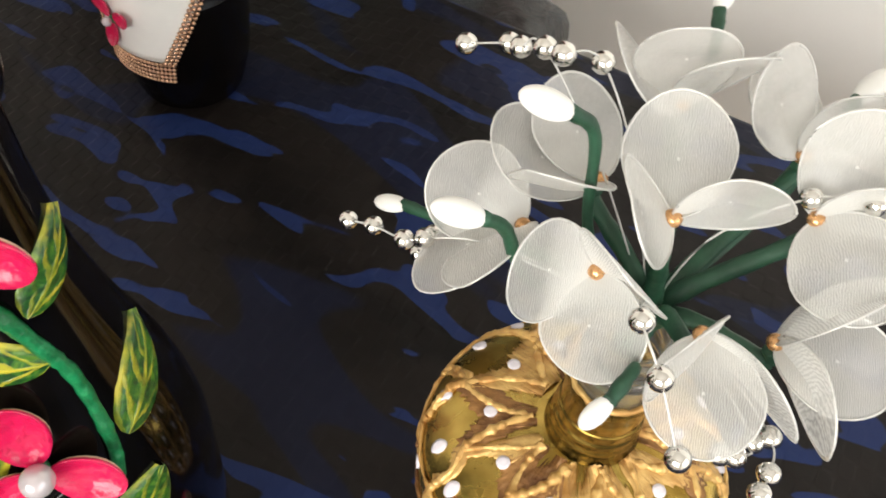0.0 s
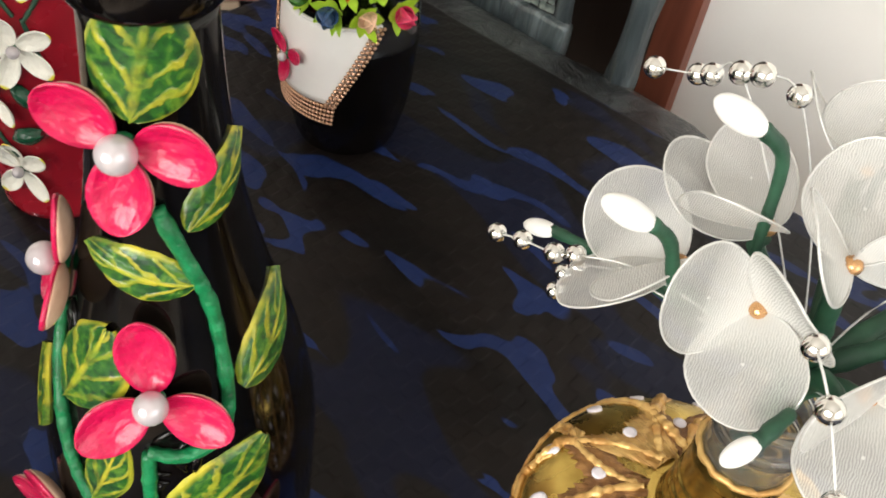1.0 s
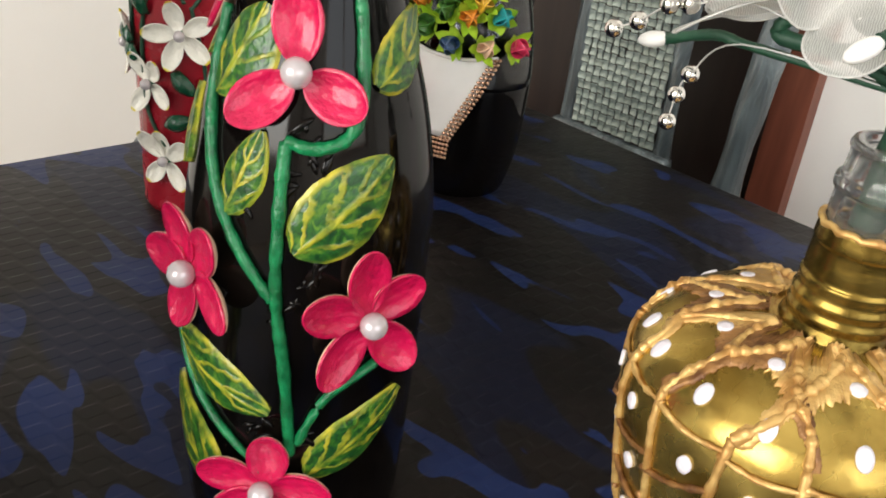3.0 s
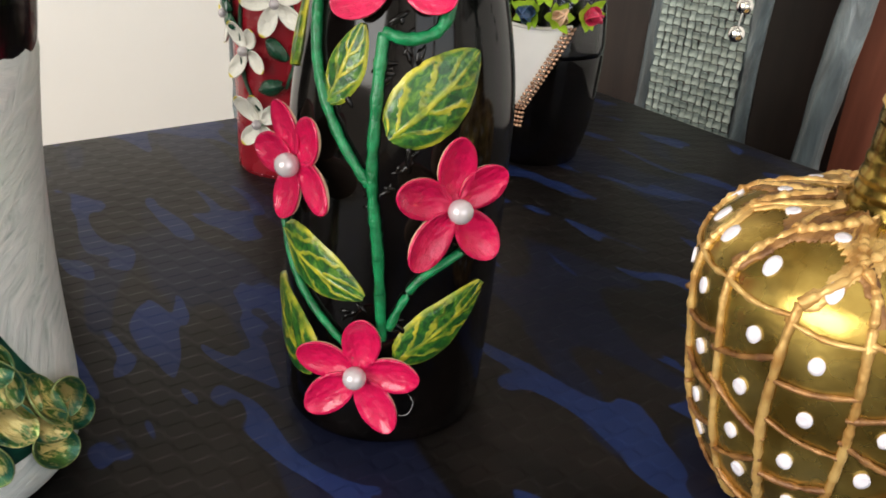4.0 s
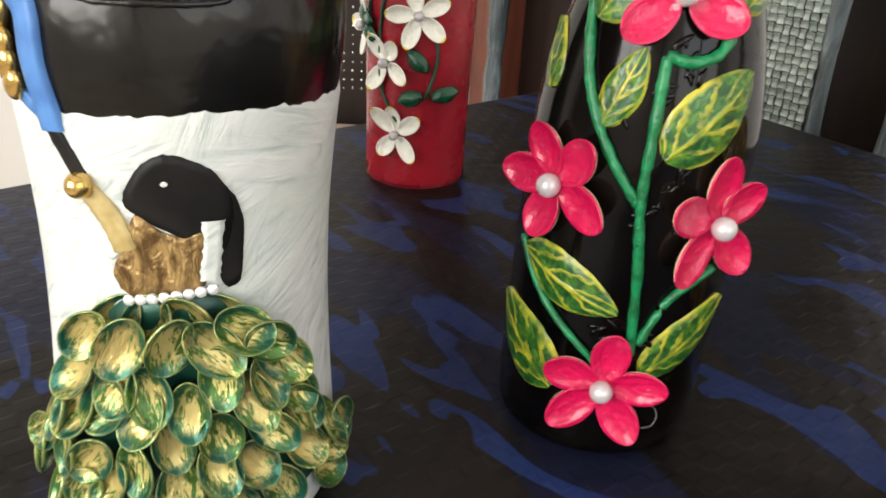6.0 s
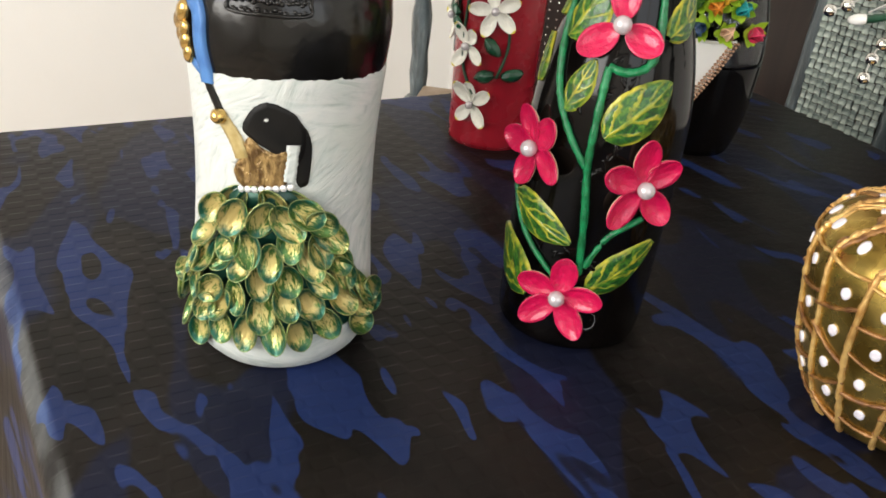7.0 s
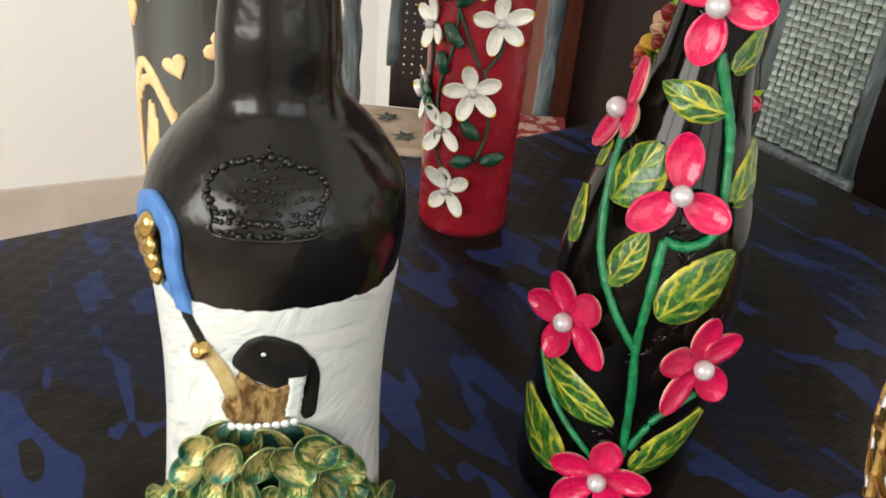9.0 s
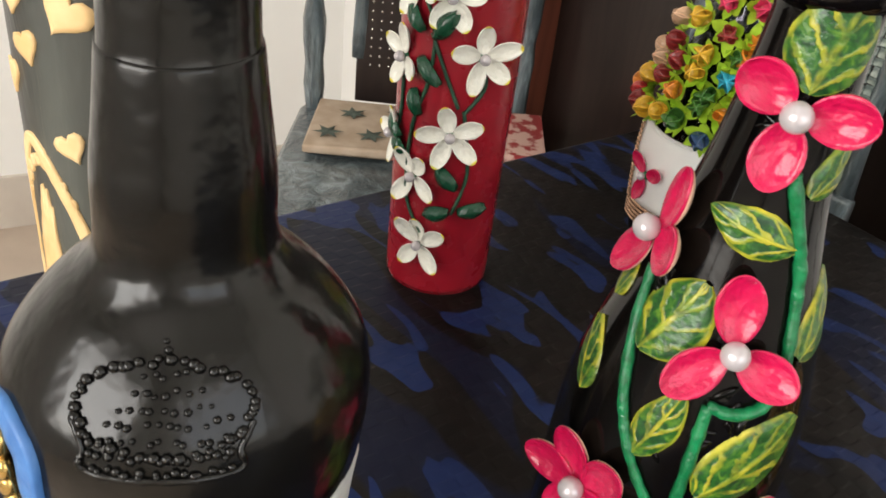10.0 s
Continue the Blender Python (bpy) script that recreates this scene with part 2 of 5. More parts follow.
def plaster(name, color):
    m, t, p = material(name)
    t.links.new(ramp(t, noise_fac(t, 2.2, 5), [(0.3, tuple(c * 0.95 for c in color)), (0.7, color)]), p.inputs["Base Color"])
    p.inputs["Roughness"].default_value = 0.75
    bump(t, p, noise_fac(t, 160, 3), 0.12, 0.0015)
    return m


def wood(name, dark, light, rough=0.4):
    m, t, p = material(name)
    t.links.new(ramp(t, noise_fac(t, 9, 6, stretch=(5, 5, 0.5), distortion=0.8), [(0.3, dark), (0.7, light)]), p.inputs["Base Color"])
    p.inputs["Roughness"].default_value = rough
    bump(t, p, noise_fac(t, 30, 5, stretch=(6, 6, 0.5)), 0.15, 0.001)
    return m


CLOTH = camo_cloth()
LEAF = leaf_paint()
RED_SHELL = shell_paint("red_painted_shell", (0.54, 0.005, 0.066), (0.49, 0.006, 0.062), rough=0.3, calm=0.80)
PALE_SHELL = paint("bare_shell", (0.50, 0.30, 0.20), (0.62, 0.42, 0.30), 90, 0.5)
WHITE_SHELL = shell_paint("white_painted_shell", (0.84, 0.82, 0.73), (0.86, 0.84, 0.76), (0.66, 0.54, 0.03), calm=0.92)
GREEN_SHELL = shell_paint("dark_green_shell", (0.006, 0.060, 0.028), (0.012, 0.085, 0.04), rough=0.2)
GOLD_SHELL = shell_paint("green_gold_shell", (0.060, 0.150, 0.022), (0.44, 0.46, 0.16), metal=0.5, rough=0.30, blot=(0.70, 0.60, 0.22))
PEARL = paint("pearl", (0.46, 0.42, 0.44), (0.58, 0.54, 0.55), 40, 0.24, 0.25, 300, 0.03, coat=0.5)
STEM = paint("green_paper_tape", (0.002, 0.090, 0.027), (0.007, 0.20, 0.068), 180, 0.32, 0, 420, 0.7, 0.0011)
TAPE = paint("dark_green_tape", (0.006, 0.040, 0.020), (0.016, 0.075, 0.038), 90, 0.55, 0, 240, 0.5, 0.001)
DARK_GLASS = paint("black_painted_glass", (0.0012, 0.001, 0.001), (0.003, 0.0022, 0.002), 45, 0.05, 0, 120, 0.04, 0.0006, spec=0.24)
BLACK_PAINT = paint("black_brushed_paint", (0.0018, 0.0016, 0.0014), (0.005, 0.0046, 0.004), 30, 0.20, 0, 26, 0.55, 0.0040, spec=0.36)
GREY_BRUSHED = paint("dark_grey_brushed_paint", (0.012, 0.012, 0.011), (0.075, 0.080, 0.070), 26, 0.34, 0, 120, 0.5, 0.0014, (1, 1, 0.2), spec=0.5, warp=0.6)
WHITE_PAINT = brushed_white()
BLACK_MATT = paint("black_craft_paint", (0.004, 0.004, 0.004), (0.010, 0.009, 0.008), 70, 0.5, 0, 180, 0.3, spec=0.2)
BRONZE = paint("bronze_craft_paint", (0.10, 0.052, 0.014), (0.40, 0.26, 0.10), 150, 0.36, 0.4, 300, 0.9, 0.0014, (1, 1, 0.5), spread=(0.40, 0.62), warp=2.0)
TAN = paint("pale_gold_paint", (0.36, 0.27, 0.10), (0.52, 0.42, 0.20), 140, 0.4, 0.2, 260, 0.4)
TEAL = paint("dark_teal_paint", (0.003, 0.035, 0.026), (0.012, 0.085, 0.055), 90, 0.35, 0.2, 200, 0.5)
BLUE = paint("blue_felt", (0.036, 0.125, 0.34), (0.060, 0.18, 0.43), 120, 0.5, 0, 300, 0.4)
GOLD_BEAD = paint("gold_bead", (0.52, 0.34, 0.10), (0.70, 0.50, 0.20), 60, 0.18, 0.9, 200, 0.15)
COPPER_BEAD = paint("copper_bead", (0.56, 0.30, 0.13), (0.68, 0.40, 0.19), 60, 0.24, 0.75, 200, 0.1)
SILVER = paint("silver_bead", (0.66, 0.65, 0.62), (0.80, 0.79, 0.76), 60, 0.10, 1.0, 200, 0.05)
RED_PAINT = paint("red_painted_glass", (0.22, 0.006, 0.014), (0.33, 0.010, 0.022), 22, 0.26, 0, 150, 0.15)
CREAM = paint("cream_paint", (0.62, 0.40, 0.17), (0.74, 0.52, 0.26), 60, 0.5, 0, 160, 0.4)
GOLD_LEAF = paint("gold_painted_glass", (0.25, 0.155, 0.028), (0.60, 0.43, 0.115), 38, 0.26, 0.9, 60, 0.35, 0.0016)
GOLD_RIDGE = paint("gold_relief_paste", (0.44, 0.23, 0.065), (0.70, 0.47, 0.17), 110, 0.36, 0.4, 260, 0.8, 0.0012)
BROWN_RIDGE = paint("brown_gold_cord", (0.13, 0.055, 0.020), (0.34, 0.17, 0.055), 140, 0.42, 0.35, 300, 0.8, 0.0012)
GOLD_NECK = paint("gold_foil_neck", (0.085, 0.055, 0.010), (0.40, 0.27, 0.06), 30, 0.24, 0.9, 60, 0.4, 0.001, (1, 1, 2.0))
DOT = paint("white_dot_paint", (0.66, 0.62, 0.68), (0.76, 0.73, 0.78), 200, 0.45)
CLEAR = glass("frosted_glass", (0.84, 0.86, 0.86), 0.07, 1.45, 0.96)
SMOKE = glass("smoky_glass", (0.55, 0.56, 0.55), 0.03)
NET = sheer_net()
WIRE = paint("white_wire", (0.50, 0.50, 0.48), (0.62, 0.62, 0.60), 100, 0.3, 0.2)
BUD_WHITE = paint("white_satin_bud", (0.76, 0.76, 0.73), (0.85, 0.85, 0.83), 60, 0.4, 0, 220, 0.15)
FOAM = paint("white_card", (0.70, 0.69, 0.66), (0.80, 0.79, 0.76), 18, 0.55, 0, 90, 0.15)
RHINE = paint("copper_rhinestone", (0.48, 0.26, 0.15), (0.75, 0.52, 0.38), 300, 0.15, 0.7, 300, 0.2)
CRYSTAL = paint("clear_rhinestone", (0.70, 0.70, 0.70), (0.86, 0.86, 0.88), 300, 0.08, 0.35, 300, 0.2)
LIME = paint("lime_paper", (0.27, 0.48, 0.015), (0.46, 0.68, 0.05), 110, 0.5)
WALL = plaster("white_wall_paint", (0.87, 0.86, 0.83))
CEIL = plaster("ceiling_paint", (0.82, 0.82, 0.80))
SKIRT = paint("skirting_tile", (0.52, 0.46, 0.40), (0.60, 0.54, 0.47), 9, 0.4)
FLOOR_TILE = paint("tan_floor_tile", (0.42, 0.34, 0.27), (0.52, 0.43, 0.35), 6, 0.35)
JAMB = wood("red_brown_wood", (0.15, 0.042, 0.024), (0.24, 0.075, 0.043))
DARK_WOOD = wood("dark_wood", (0.010, 0.006, 0.005), (0.024, 0.014, 0.011), 0.35)
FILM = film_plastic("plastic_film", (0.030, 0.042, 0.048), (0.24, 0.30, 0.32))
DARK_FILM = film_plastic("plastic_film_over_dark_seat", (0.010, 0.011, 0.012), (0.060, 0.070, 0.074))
# the pale green-white tone puts reflected highlights into the strap colour
WEAVE = paint("grey_woven_strap", (0.055, 0.080, 0.088), (0.46, 0.54, 0.48), 60, 0.22, 0.2, 200, 0.2, coat=0.5, spread=(0.38, 0.62))
CUSHION = paint("beige_cushion", (0.36, 0.27, 0.19), (0.46, 0.36, 0.27), 30, 0.8)
CUSHION_MOTIF = paint("grey_green_motif", (0.05, 0.065, 0.05), (0.08, 0.10, 0.08), 60, 0.8)
RED_RUG = paint("red_patterned_cloth", (0.30, 0.03, 0.03), (0.60, 0.38, 0.32), 42, 0.8, spread=(0.47, 0.55))

# ---- geometry helpers ----


def mesh_of(name, bm, mat, smooth=True):
    me = bpy.data.meshes.new(name)
    bmesh.ops.recalc_face_normals(bm, faces=bm.faces)
    bm.to_mesh(me)
    bm.free()
    me.materials.append(mat)
    if smooth:
        me.polygons.foreach_set("use_smooth", [True] * len(me.polygons))
    return me


def part(name, bm, mat, parent, label="", smooth=True, at=None):
    """Links a bmesh (or a ready mesh) as one mesh object under a thing or a part."""
    me = bm if isinstance(bm, bpy.types.Mesh) else mesh_of(name, bm, mat, smooth)
    ob = new(name, me)
    if at is not None:
        ob.matrix_world = at
    if parent:
        ob.parent = parent
        ob.matrix_parent_inverse = Matrix.Identity(4)
        if at is not None:
            ob.matrix_basis = parent.matrix_basis.inverted() @ at if parent.parent is None else (parent.parent.matrix_basis @ parent.matrix_basis).inverted() @ at
    if label:
        ob["label"] = label
    return ob


def thing(name, label, category, group="", kind=""):
    return tagged(new(name), label, category, group, kind)


def grid_faces(bm, rows, closed=False, uv=None):
    """Quads between rows of vertices. uv(i, j): the place on the unit square."""
    layer = bm.loops.layers.uv.verify() if uv else None
    n = len(rows[0])
    for i in range(len(rows) - 1):
        for j in range(n if closed else n - 1):
            k = (j + 1) % n
            try:
                f = bm.faces.new((rows[i][j], rows[i][k], rows[i + 1][k], rows[i + 1][j]))
            except ValueError:
                continue
            if uv:
                for loop, (a, b) in zip(f.loops, ((i, j), (i, k), (i + 1, k), (i + 1, j))):
                    loop[layer].uv = uv(a, b)


def lathe(profile, seg=72, lean=(0, 0), jitter=0.0):
    """Turned body from (height, radius) pairs; lean shifts it sideways with its height."""
    bm = bmesh.new()
    rows = []
    for h, r in profile:
        row = []
        for j in range(seg):
            a = math.tau * j / seg
            q = r + jitter * noise.noise((math.cos(a) * 3, math.sin(a) * 3, h * 60))
            row.append(bm.verts.new((q * math.cos(a) + lean[0] * h, q * math.sin(a) + lean[1] * h, h)))
        rows.append(row)
    grid_faces(bm, rows, True)
    for row in (rows[0], rows[-1]):
        if (row[0].co.xy - row[seg // 2].co.xy).length > 0.0005:
            bm.faces.new(row)
    return bm


def smooth_profile(points, steps=6):
    """A finer profile through the given one."""
    out = []
    for i in range(len(points) - 1):
        p = [Vector(points[max(0, min(len(points) - 1, i + k))]) for k in (-1, 0, 1, 2)]
        for s in range(steps):
            out.append(spline(p, s / steps))
    return [tuple(v) for v in out] + [points[-1]]


def spline(p, f):
    return 0.5 * ((2 * p[1]) + (p[2] - p[0]) * f + (2 * p[0] - 5 * p[1] + 4 * p[2] - p[3]) * f * f + (3 * p[1] - p[0] - 3 * p[2] + p[3]) * f ** 3)


def through_points(points, steps=8, closed=False):
    out, n = [], len(points)
    pts = [Vector(p) for p in points]
    for i in range(n if closed else n - 1):
        p = [pts[(i + k) % n] if closed else pts[max(0, min(n - 1, i + k))] for k in (-1, 0, 1, 2)]
        out += [spline(p, s / steps) for s in range(steps)]
    return out if closed else out + [pts[-1]]


def tube(points, radius, seg=8, lump=0.0, closed=False, taper=None):
    bm = bmesh.new()
    rows, up = [], Vector((0.21, 0.13, 0.97))
    n = len(points)
    for i, c in enumerate(points):
        d = (points[(i + 1) % n if closed else min(i + 1, n - 1)] - points[i - 1 if closed else max(i - 1, 0)]).normalized()
        a = d.cross(up).normalized() if abs(d.dot(up)) < 0.97 else d.cross(Vector((1, 0, 0))).normalized()
        b = d.cross(a)
        r = radius * (taper(i / max(n - 1, 1)) if taper else 1)
        r *= 1 + lump * noise.noise(c * 420)
        rows.append([bm.verts.new(c + a * (r * math.cos(math.tau * j / seg)) + b * (r * math.sin(math.tau * j / seg))) for j in range(seg)])
    if closed:
        rows.append(rows[0])
    grid_faces(bm, rows, True)
    if not closed:
        bm.faces.new(rows[0])
        bm.faces.new(rows[-1])
    return bm


def ball(radius, squash=(1, 1, 1), seg=20, rings=12):
    bm = bmesh.new()
    bmesh.ops.create_uvsphere(bm, u_segments=seg, v_segments=rings, radius=radius)
    bmesh.ops.scale(bm, vec=squash, verts=bm.verts)
    return bm


def box(sx, sy, sz, bevel=0.0, seg=2):
    bm = bmesh.new()
    bmesh.ops.create_cube(bm, size=1)
    bmesh.ops.scale(bm, vec=(sx, sy, sz), verts=bm.verts)
    if bevel:
        bmesh.ops.bevel(bm, geom=list(bm.edges), offset=bevel, segments=seg, affect="EDGES", profile=0.6)
    return bm


def shell(length, width, depth, thick=0.0009, nu=12, nv=9, hollow=1.0, bowl=False):
    """Half a nutshell: a pointed oval cup (or a round-ended bowl) along +y from the origin, open towards +z."""
    bm = bmesh.new()
    rho = {}
    layers = []
    for lift in (0.0, -thick):
        rows = []
        for i in range(nu + 1):
            u = i / nu if not bowl else 0.5 - 0.5 * math.cos(math.pi * (0.03 + 0.94 * i / nu))
            e = 2 * u - 1
            w = width / 2 * (max(math.sin(math.pi * min(1, (0.025 + 0.95 * u) ** 0.92)), 0.05) ** 0.5 if not bowl else math.sqrt(1 - e * e) * (1 + 0.08 * e - 0.16 * max(0, e) ** 2))
            row = []
            for j in range(nv + 1):
                v = -1 + 2 * j / nv
                rho[i, j] = math.sqrt(e * e + (1 - e * e) * v * v)
                cup = depth * (v * v + e * e * 0.9 - 0.9) * hollow if not bowl else depth * (rho[i, j] ** 2.6 - 1)
                row.append(bm.verts.new((w * v * (1 if lift == 0 else 1.03), length * u, cup + lift)))
            rows.append(row)
        layers.append(rows)
    uv = (lambda i, j: (i / nu, 0.5 + 0.5 * rho[i, j])) if bowl else (lambda i, j: (i / nu, j / nv))
    for rows in layers:
        grid_faces(bm, rows, False, uv)
    a, b = layers
    for i in range(nu):
        for j in (0, nv):
            f = bm.faces.new((a[i][j], a[i + 1][j], b[i + 1][j], b[i][j]))
            for loop in f.loops:
                loop[bm.loops.layers.uv.active].uv = (i / nu, j / nv)
    for i in (0, nu):
        for j in range(nv):
            f = bm.faces.new((a[i][j], a[i][j + 1], b[i][j + 1], b[i][j]))
            for loop in f.loops:
                loop[bm.loops.layers.uv.active].uv = (i / nu, 0.0)
    return bm


class Bottle:
    """A turned body at a place, on whose skin things are laid by height and bearing (degrees)."""

    def __init__(self, x, y, lean, profile):
        self.x, self.y, self.lean, self.profile = x, y, lean, profile
        self.hs, self.rs = [p[0] for p in profile], [p[1] for p in profile]

    def radius(self, h):
        return float(np.interp(h, self.hs, self.rs))

    def point(self, h, a, off=0.0):
        """In the bottle's own space."""
        k = (self.radius(h + 0.004) - self.radius(h - 0.004)) / 0.008
        n = Vector((math.cos(radians(a)), math.sin(radians(a)), -k)).normalized()
        r = self.radius(h)
        return Vector((r * math.cos(radians(a)) + self.lean[0] * h, r * math.sin(radians(a)) + self.lean[1] * h, h)) + n * off, n

    def seat(self, h, a, off=0.0, roll=0.0, tilt=0.0):
        """A pose on the skin: z outwards, y up along the skin and turned by roll towards growing bearing, tilted off it."""
        c, n = self.point(h, a, off)
        side = Vector((-math.sin(radians(a)), math.cos(radians(a)), 0))
        up = n.cross(side).normalized()
        up = -up if up.z < 0 else up
        d = (up * math.cos(radians(roll)) + side * math.sin(radians(roll))).normalized()
        x = d.cross(n).normalized()
        m = Matrix((x, d, n)).transposed().to_4x4()
        m.translation = c
        return m @ Matrix.Rotation(radians(tilt), 4, "X")

    def patch(self, outline, off=0.0012, rings=5, smooth=True, rough=0.0):
        """A piece of paint or felt laid on the skin inside an outline of (height, bearing) pairs."""
        pts = [Vector((h, a, 0)) for h, a in outline]
        if smooth:
            pts = through_points(pts, 7, True)
        mid = sum(pts, Vector()) / len(pts)
        bm = bmesh.new()
        rows = []
        for lift, scales in ((off, [0.02] + [(k + 1) / rings for k in range(rings)]), (-0.0005, [1.0])):
            for s in scales:
                row = []
                for i, p in enumerate(pts):
                    g = s * (1 + rough * noise.noise((i * 0.7, s, mid.x * 50)))
                    q = mid + (p - mid) * g
                    row.append(bm.verts.new(self.point(q.x, q.y, lift)[0]))
                rows.append(row)
        grid_faces(bm, rows, True)
        bm.faces.new(rows[0])
        return bm

    def strip(self, line, width, off=0.0012, rough=0.0):
        """A flat band along (height, bearing) pairs."""
        pts = through_points([(h, a, 0) for h, a in line], 8)
        bm = bmesh.new()
        rows = []
        for i, p in enumerate(pts):
            d = pts[min(i + 1, len(pts) - 1)] - pts[max(i - 1, 0)]
            r = max(self.radius(p.x), 0.01)
            dm = Vector((d.x, radians(d.y) * r))
            dm.normalize()
            w = width * (1 + rough * noise.noise((i * 0.9, width * 999, 0)))
            row = []
            for f, lift in ((-0.5, -0.0004), (-0.48, off), (-0.2, off), (0.2, off), (0.48, off), (0.5, -0.0004)):
                row.append(bm.verts.new(self.point(p.x - dm.y * w * f, p.y + math.degrees(dm.x * w * f / r), lift)[0]))
            rows.append(row)
        grid_faces(bm, rows)
        return bm

    def leaf(self, h0, a0, h1, a1, width, round_=0.8):
        """A painted leaf from its foot to its tip, bent to the skin, with a raised rib."""
        bm = bmesh.new()
        nu, nv = 18, 8
        r = self.radius((h0 + h1) / 2)
        d = Vector((h1 - h0, radians(a1 - a0) * r))
        d.normalize()
        rows = []
        for i in range(nu + 1):
            u = i / nu
            w = width * 0.55 * max(math.sin(math.pi * min(1, 0.02 + 0.97 * u ** round_)), 0.03) ** 0.66
            w *= 1 + 0.07 * noise.noise((u * 9, h0 * 300, a0))
            h, a = h0 + (h1 - h0) * u, a0 + (a1 - a0) * u
            row = []
            for j in range(nv + 1):
                v = -1 + 2 * j / nv
                lift = 0.0016 + 0.0007 * (1 - min(1, abs(v) * 4)) if abs(v) < 0.99 else -0.0003
                row.append(bm.verts.new(self.point(h - d.y * w * v, a + math.degrees(d.x * w * v / max(self.radius(h), 0.01)), lift)[0]))
            rows.append(row)
        grid_faces(bm, rows, False, lambda i, j: (i / nu, j / nv))
        return bm

    def stem(self, line, radius, off=0.0012, lump=0.3):
        pts = through_points([(h, a, 0) for h, a in line], 10)
        return tube([self.point(p.x, p.y, off)[0] for p in pts], radius, 8, lump)

    def empty(self, name, label, category):
        ob = thing(name, label, category)
        ob.location = (self.x, self.y, 0)
        bpy.context.view_layer.update()
        return ob


def child(name, bm, mat, parent, label="", m=None, smooth=True):
    """A part in its parent's own space."""
    me = bm if isinstance(bm, bpy.types.Mesh) else mesh_of(name, bm, mat, smooth)
    ob = new(name, me)
    ob.parent = parent
    if m is not None:
        ob.matrix_basis = m
    if label:
        ob["label"] = label
    return ob


def shell_flower(bottle, owner, h, a, petals, petal_mat, pearl_r, off, width, label, open_=24, back=None, pearl_mat=None):
    """A flower of nutshell petals (roll, length in mm) round a pearl."""
    h -= off * bottle.point(h, a)[1].z
    base = bottle.seat(h, a, off - 0.004)
    f = child("flower", ball(0.0032, (1, 1, 0.6), 10, 6), STEM, owner, label, base)
    for roll, mm in petals:
        size = min(max(mm, 16), 27) / 1000
        pm = base.inverted() @ bottle.seat(h, a, off - 0.003, roll, open_)
        pm = pm @ Matrix.Translation((0, 0.0022, 0))
        child("petal", shell(size - 0.0012, width * 0.98, 0.0028, 0.0009, 12, 9, 1.0, True), petal_mat, f, "", pm)
        if back:
            child("shell_back", shell(size - 0.0025, width * 0.97, 0.0028, 0.0006, 12, 9, 1.0, True), back, f, "", pm @ Matrix.Translation((0, 0.0006, -0.0011)))
    child("pearl", ball(pearl_r), pearl_mat or PEARL, f, "", Matrix.Translation((0, 0, 0.0045)))
    return f


# ---- room ----
def slab(name, u0, u1, n0, n1, z0, z1, mat, label="", category="", kind="structure", owner=None):
    bm = box(u1 - u0, n1 - n0, z1 - z0)
    m = Matrix((U, N, Z)).transposed().to_4x4()
    m.translation = plan((u0 + u1) / 2, (n0 + n1) / 2, (z0 + z1) / 2)
    ob = new(name, mesh_of(name, bm, mat, False))
    ob.matrix_world = m
    if owner:
        ob.parent = owner
    else:
        tagged(ob, label, category, "", kind)
    return ob


WALL_N = 0.32
slab("floor", -2.6, 2.3, -2.75, 1.6, FLOOR - 0.1, FLOOR, FLOOR_TILE, "tan tiled floor", "floor")
slab("ceiling", -2.6, 2.3, -2.75, 1.6, CEILING, CEILING + 0.1, CEIL, "white painted ceiling", "ceiling")
DOOR_L, DOOR_R, JAMB_W, LINTEL = -0.66, 0.092, 0.044, 1.3
slab("wall_back", -2.6, DOOR_L - JAMB_W, WALL_N, WALL_N + 0.15, FLOOR, CEILING, WALL, "white painted wall beside the doorway", "wall")
slab("wall_back", DOOR_R + JAMB_W, 2.3, WALL_N, WALL_N + 0.15, FLOOR, CEILING, WALL, "white painted wall behind the table", "wall")
slab("wall_back", DOOR_L - JAMB_W, DOOR_R + JAMB_W, WALL_N, WALL_N + 0.15, LINTEL + 0.06, CEILING, WALL, "white wall above the doorway", "wall")
frame_ob = thing("door_frame", "red-brown wooden frame of a dark doorway", "door frame", "", "structure")
slab("jamb", DOOR_L - JAMB_W, DOOR_L, WALL_N - 0.02, WALL_N + 0.16, FLOOR, LINTEL, JAMB, owner=frame_ob)
slab("jamb", DOOR_R, DOOR_R + JAMB_W, WALL_N - 0.02, WALL_N + 0.16, FLOOR, LINTEL, JAMB, owner=frame_ob)
slab("lintel", DOOR_L - JAMB_W, DOOR_R + JAMB_W, WALL_N - 0.02, WALL_N + 0.16, LINTEL, LINTEL + 0.06, JAMB, owner=frame_ob)
slab("door_1", DOOR_L + 0.004, DOOR_R - 0.004, WALL_N + 0.06, WALL_N + 0.10, FLOOR + 0.005, LINTEL - 0.004, DARK_WOOD, "closed dark brown wooden door", "door")
slab("skirting", DOOR_R + JAMB_W, 2.3, WALL_N - 0.012, WALL_N, FLOOR, FLOOR + 0.12, SKIRT, "beige tile skirting", "skirting")


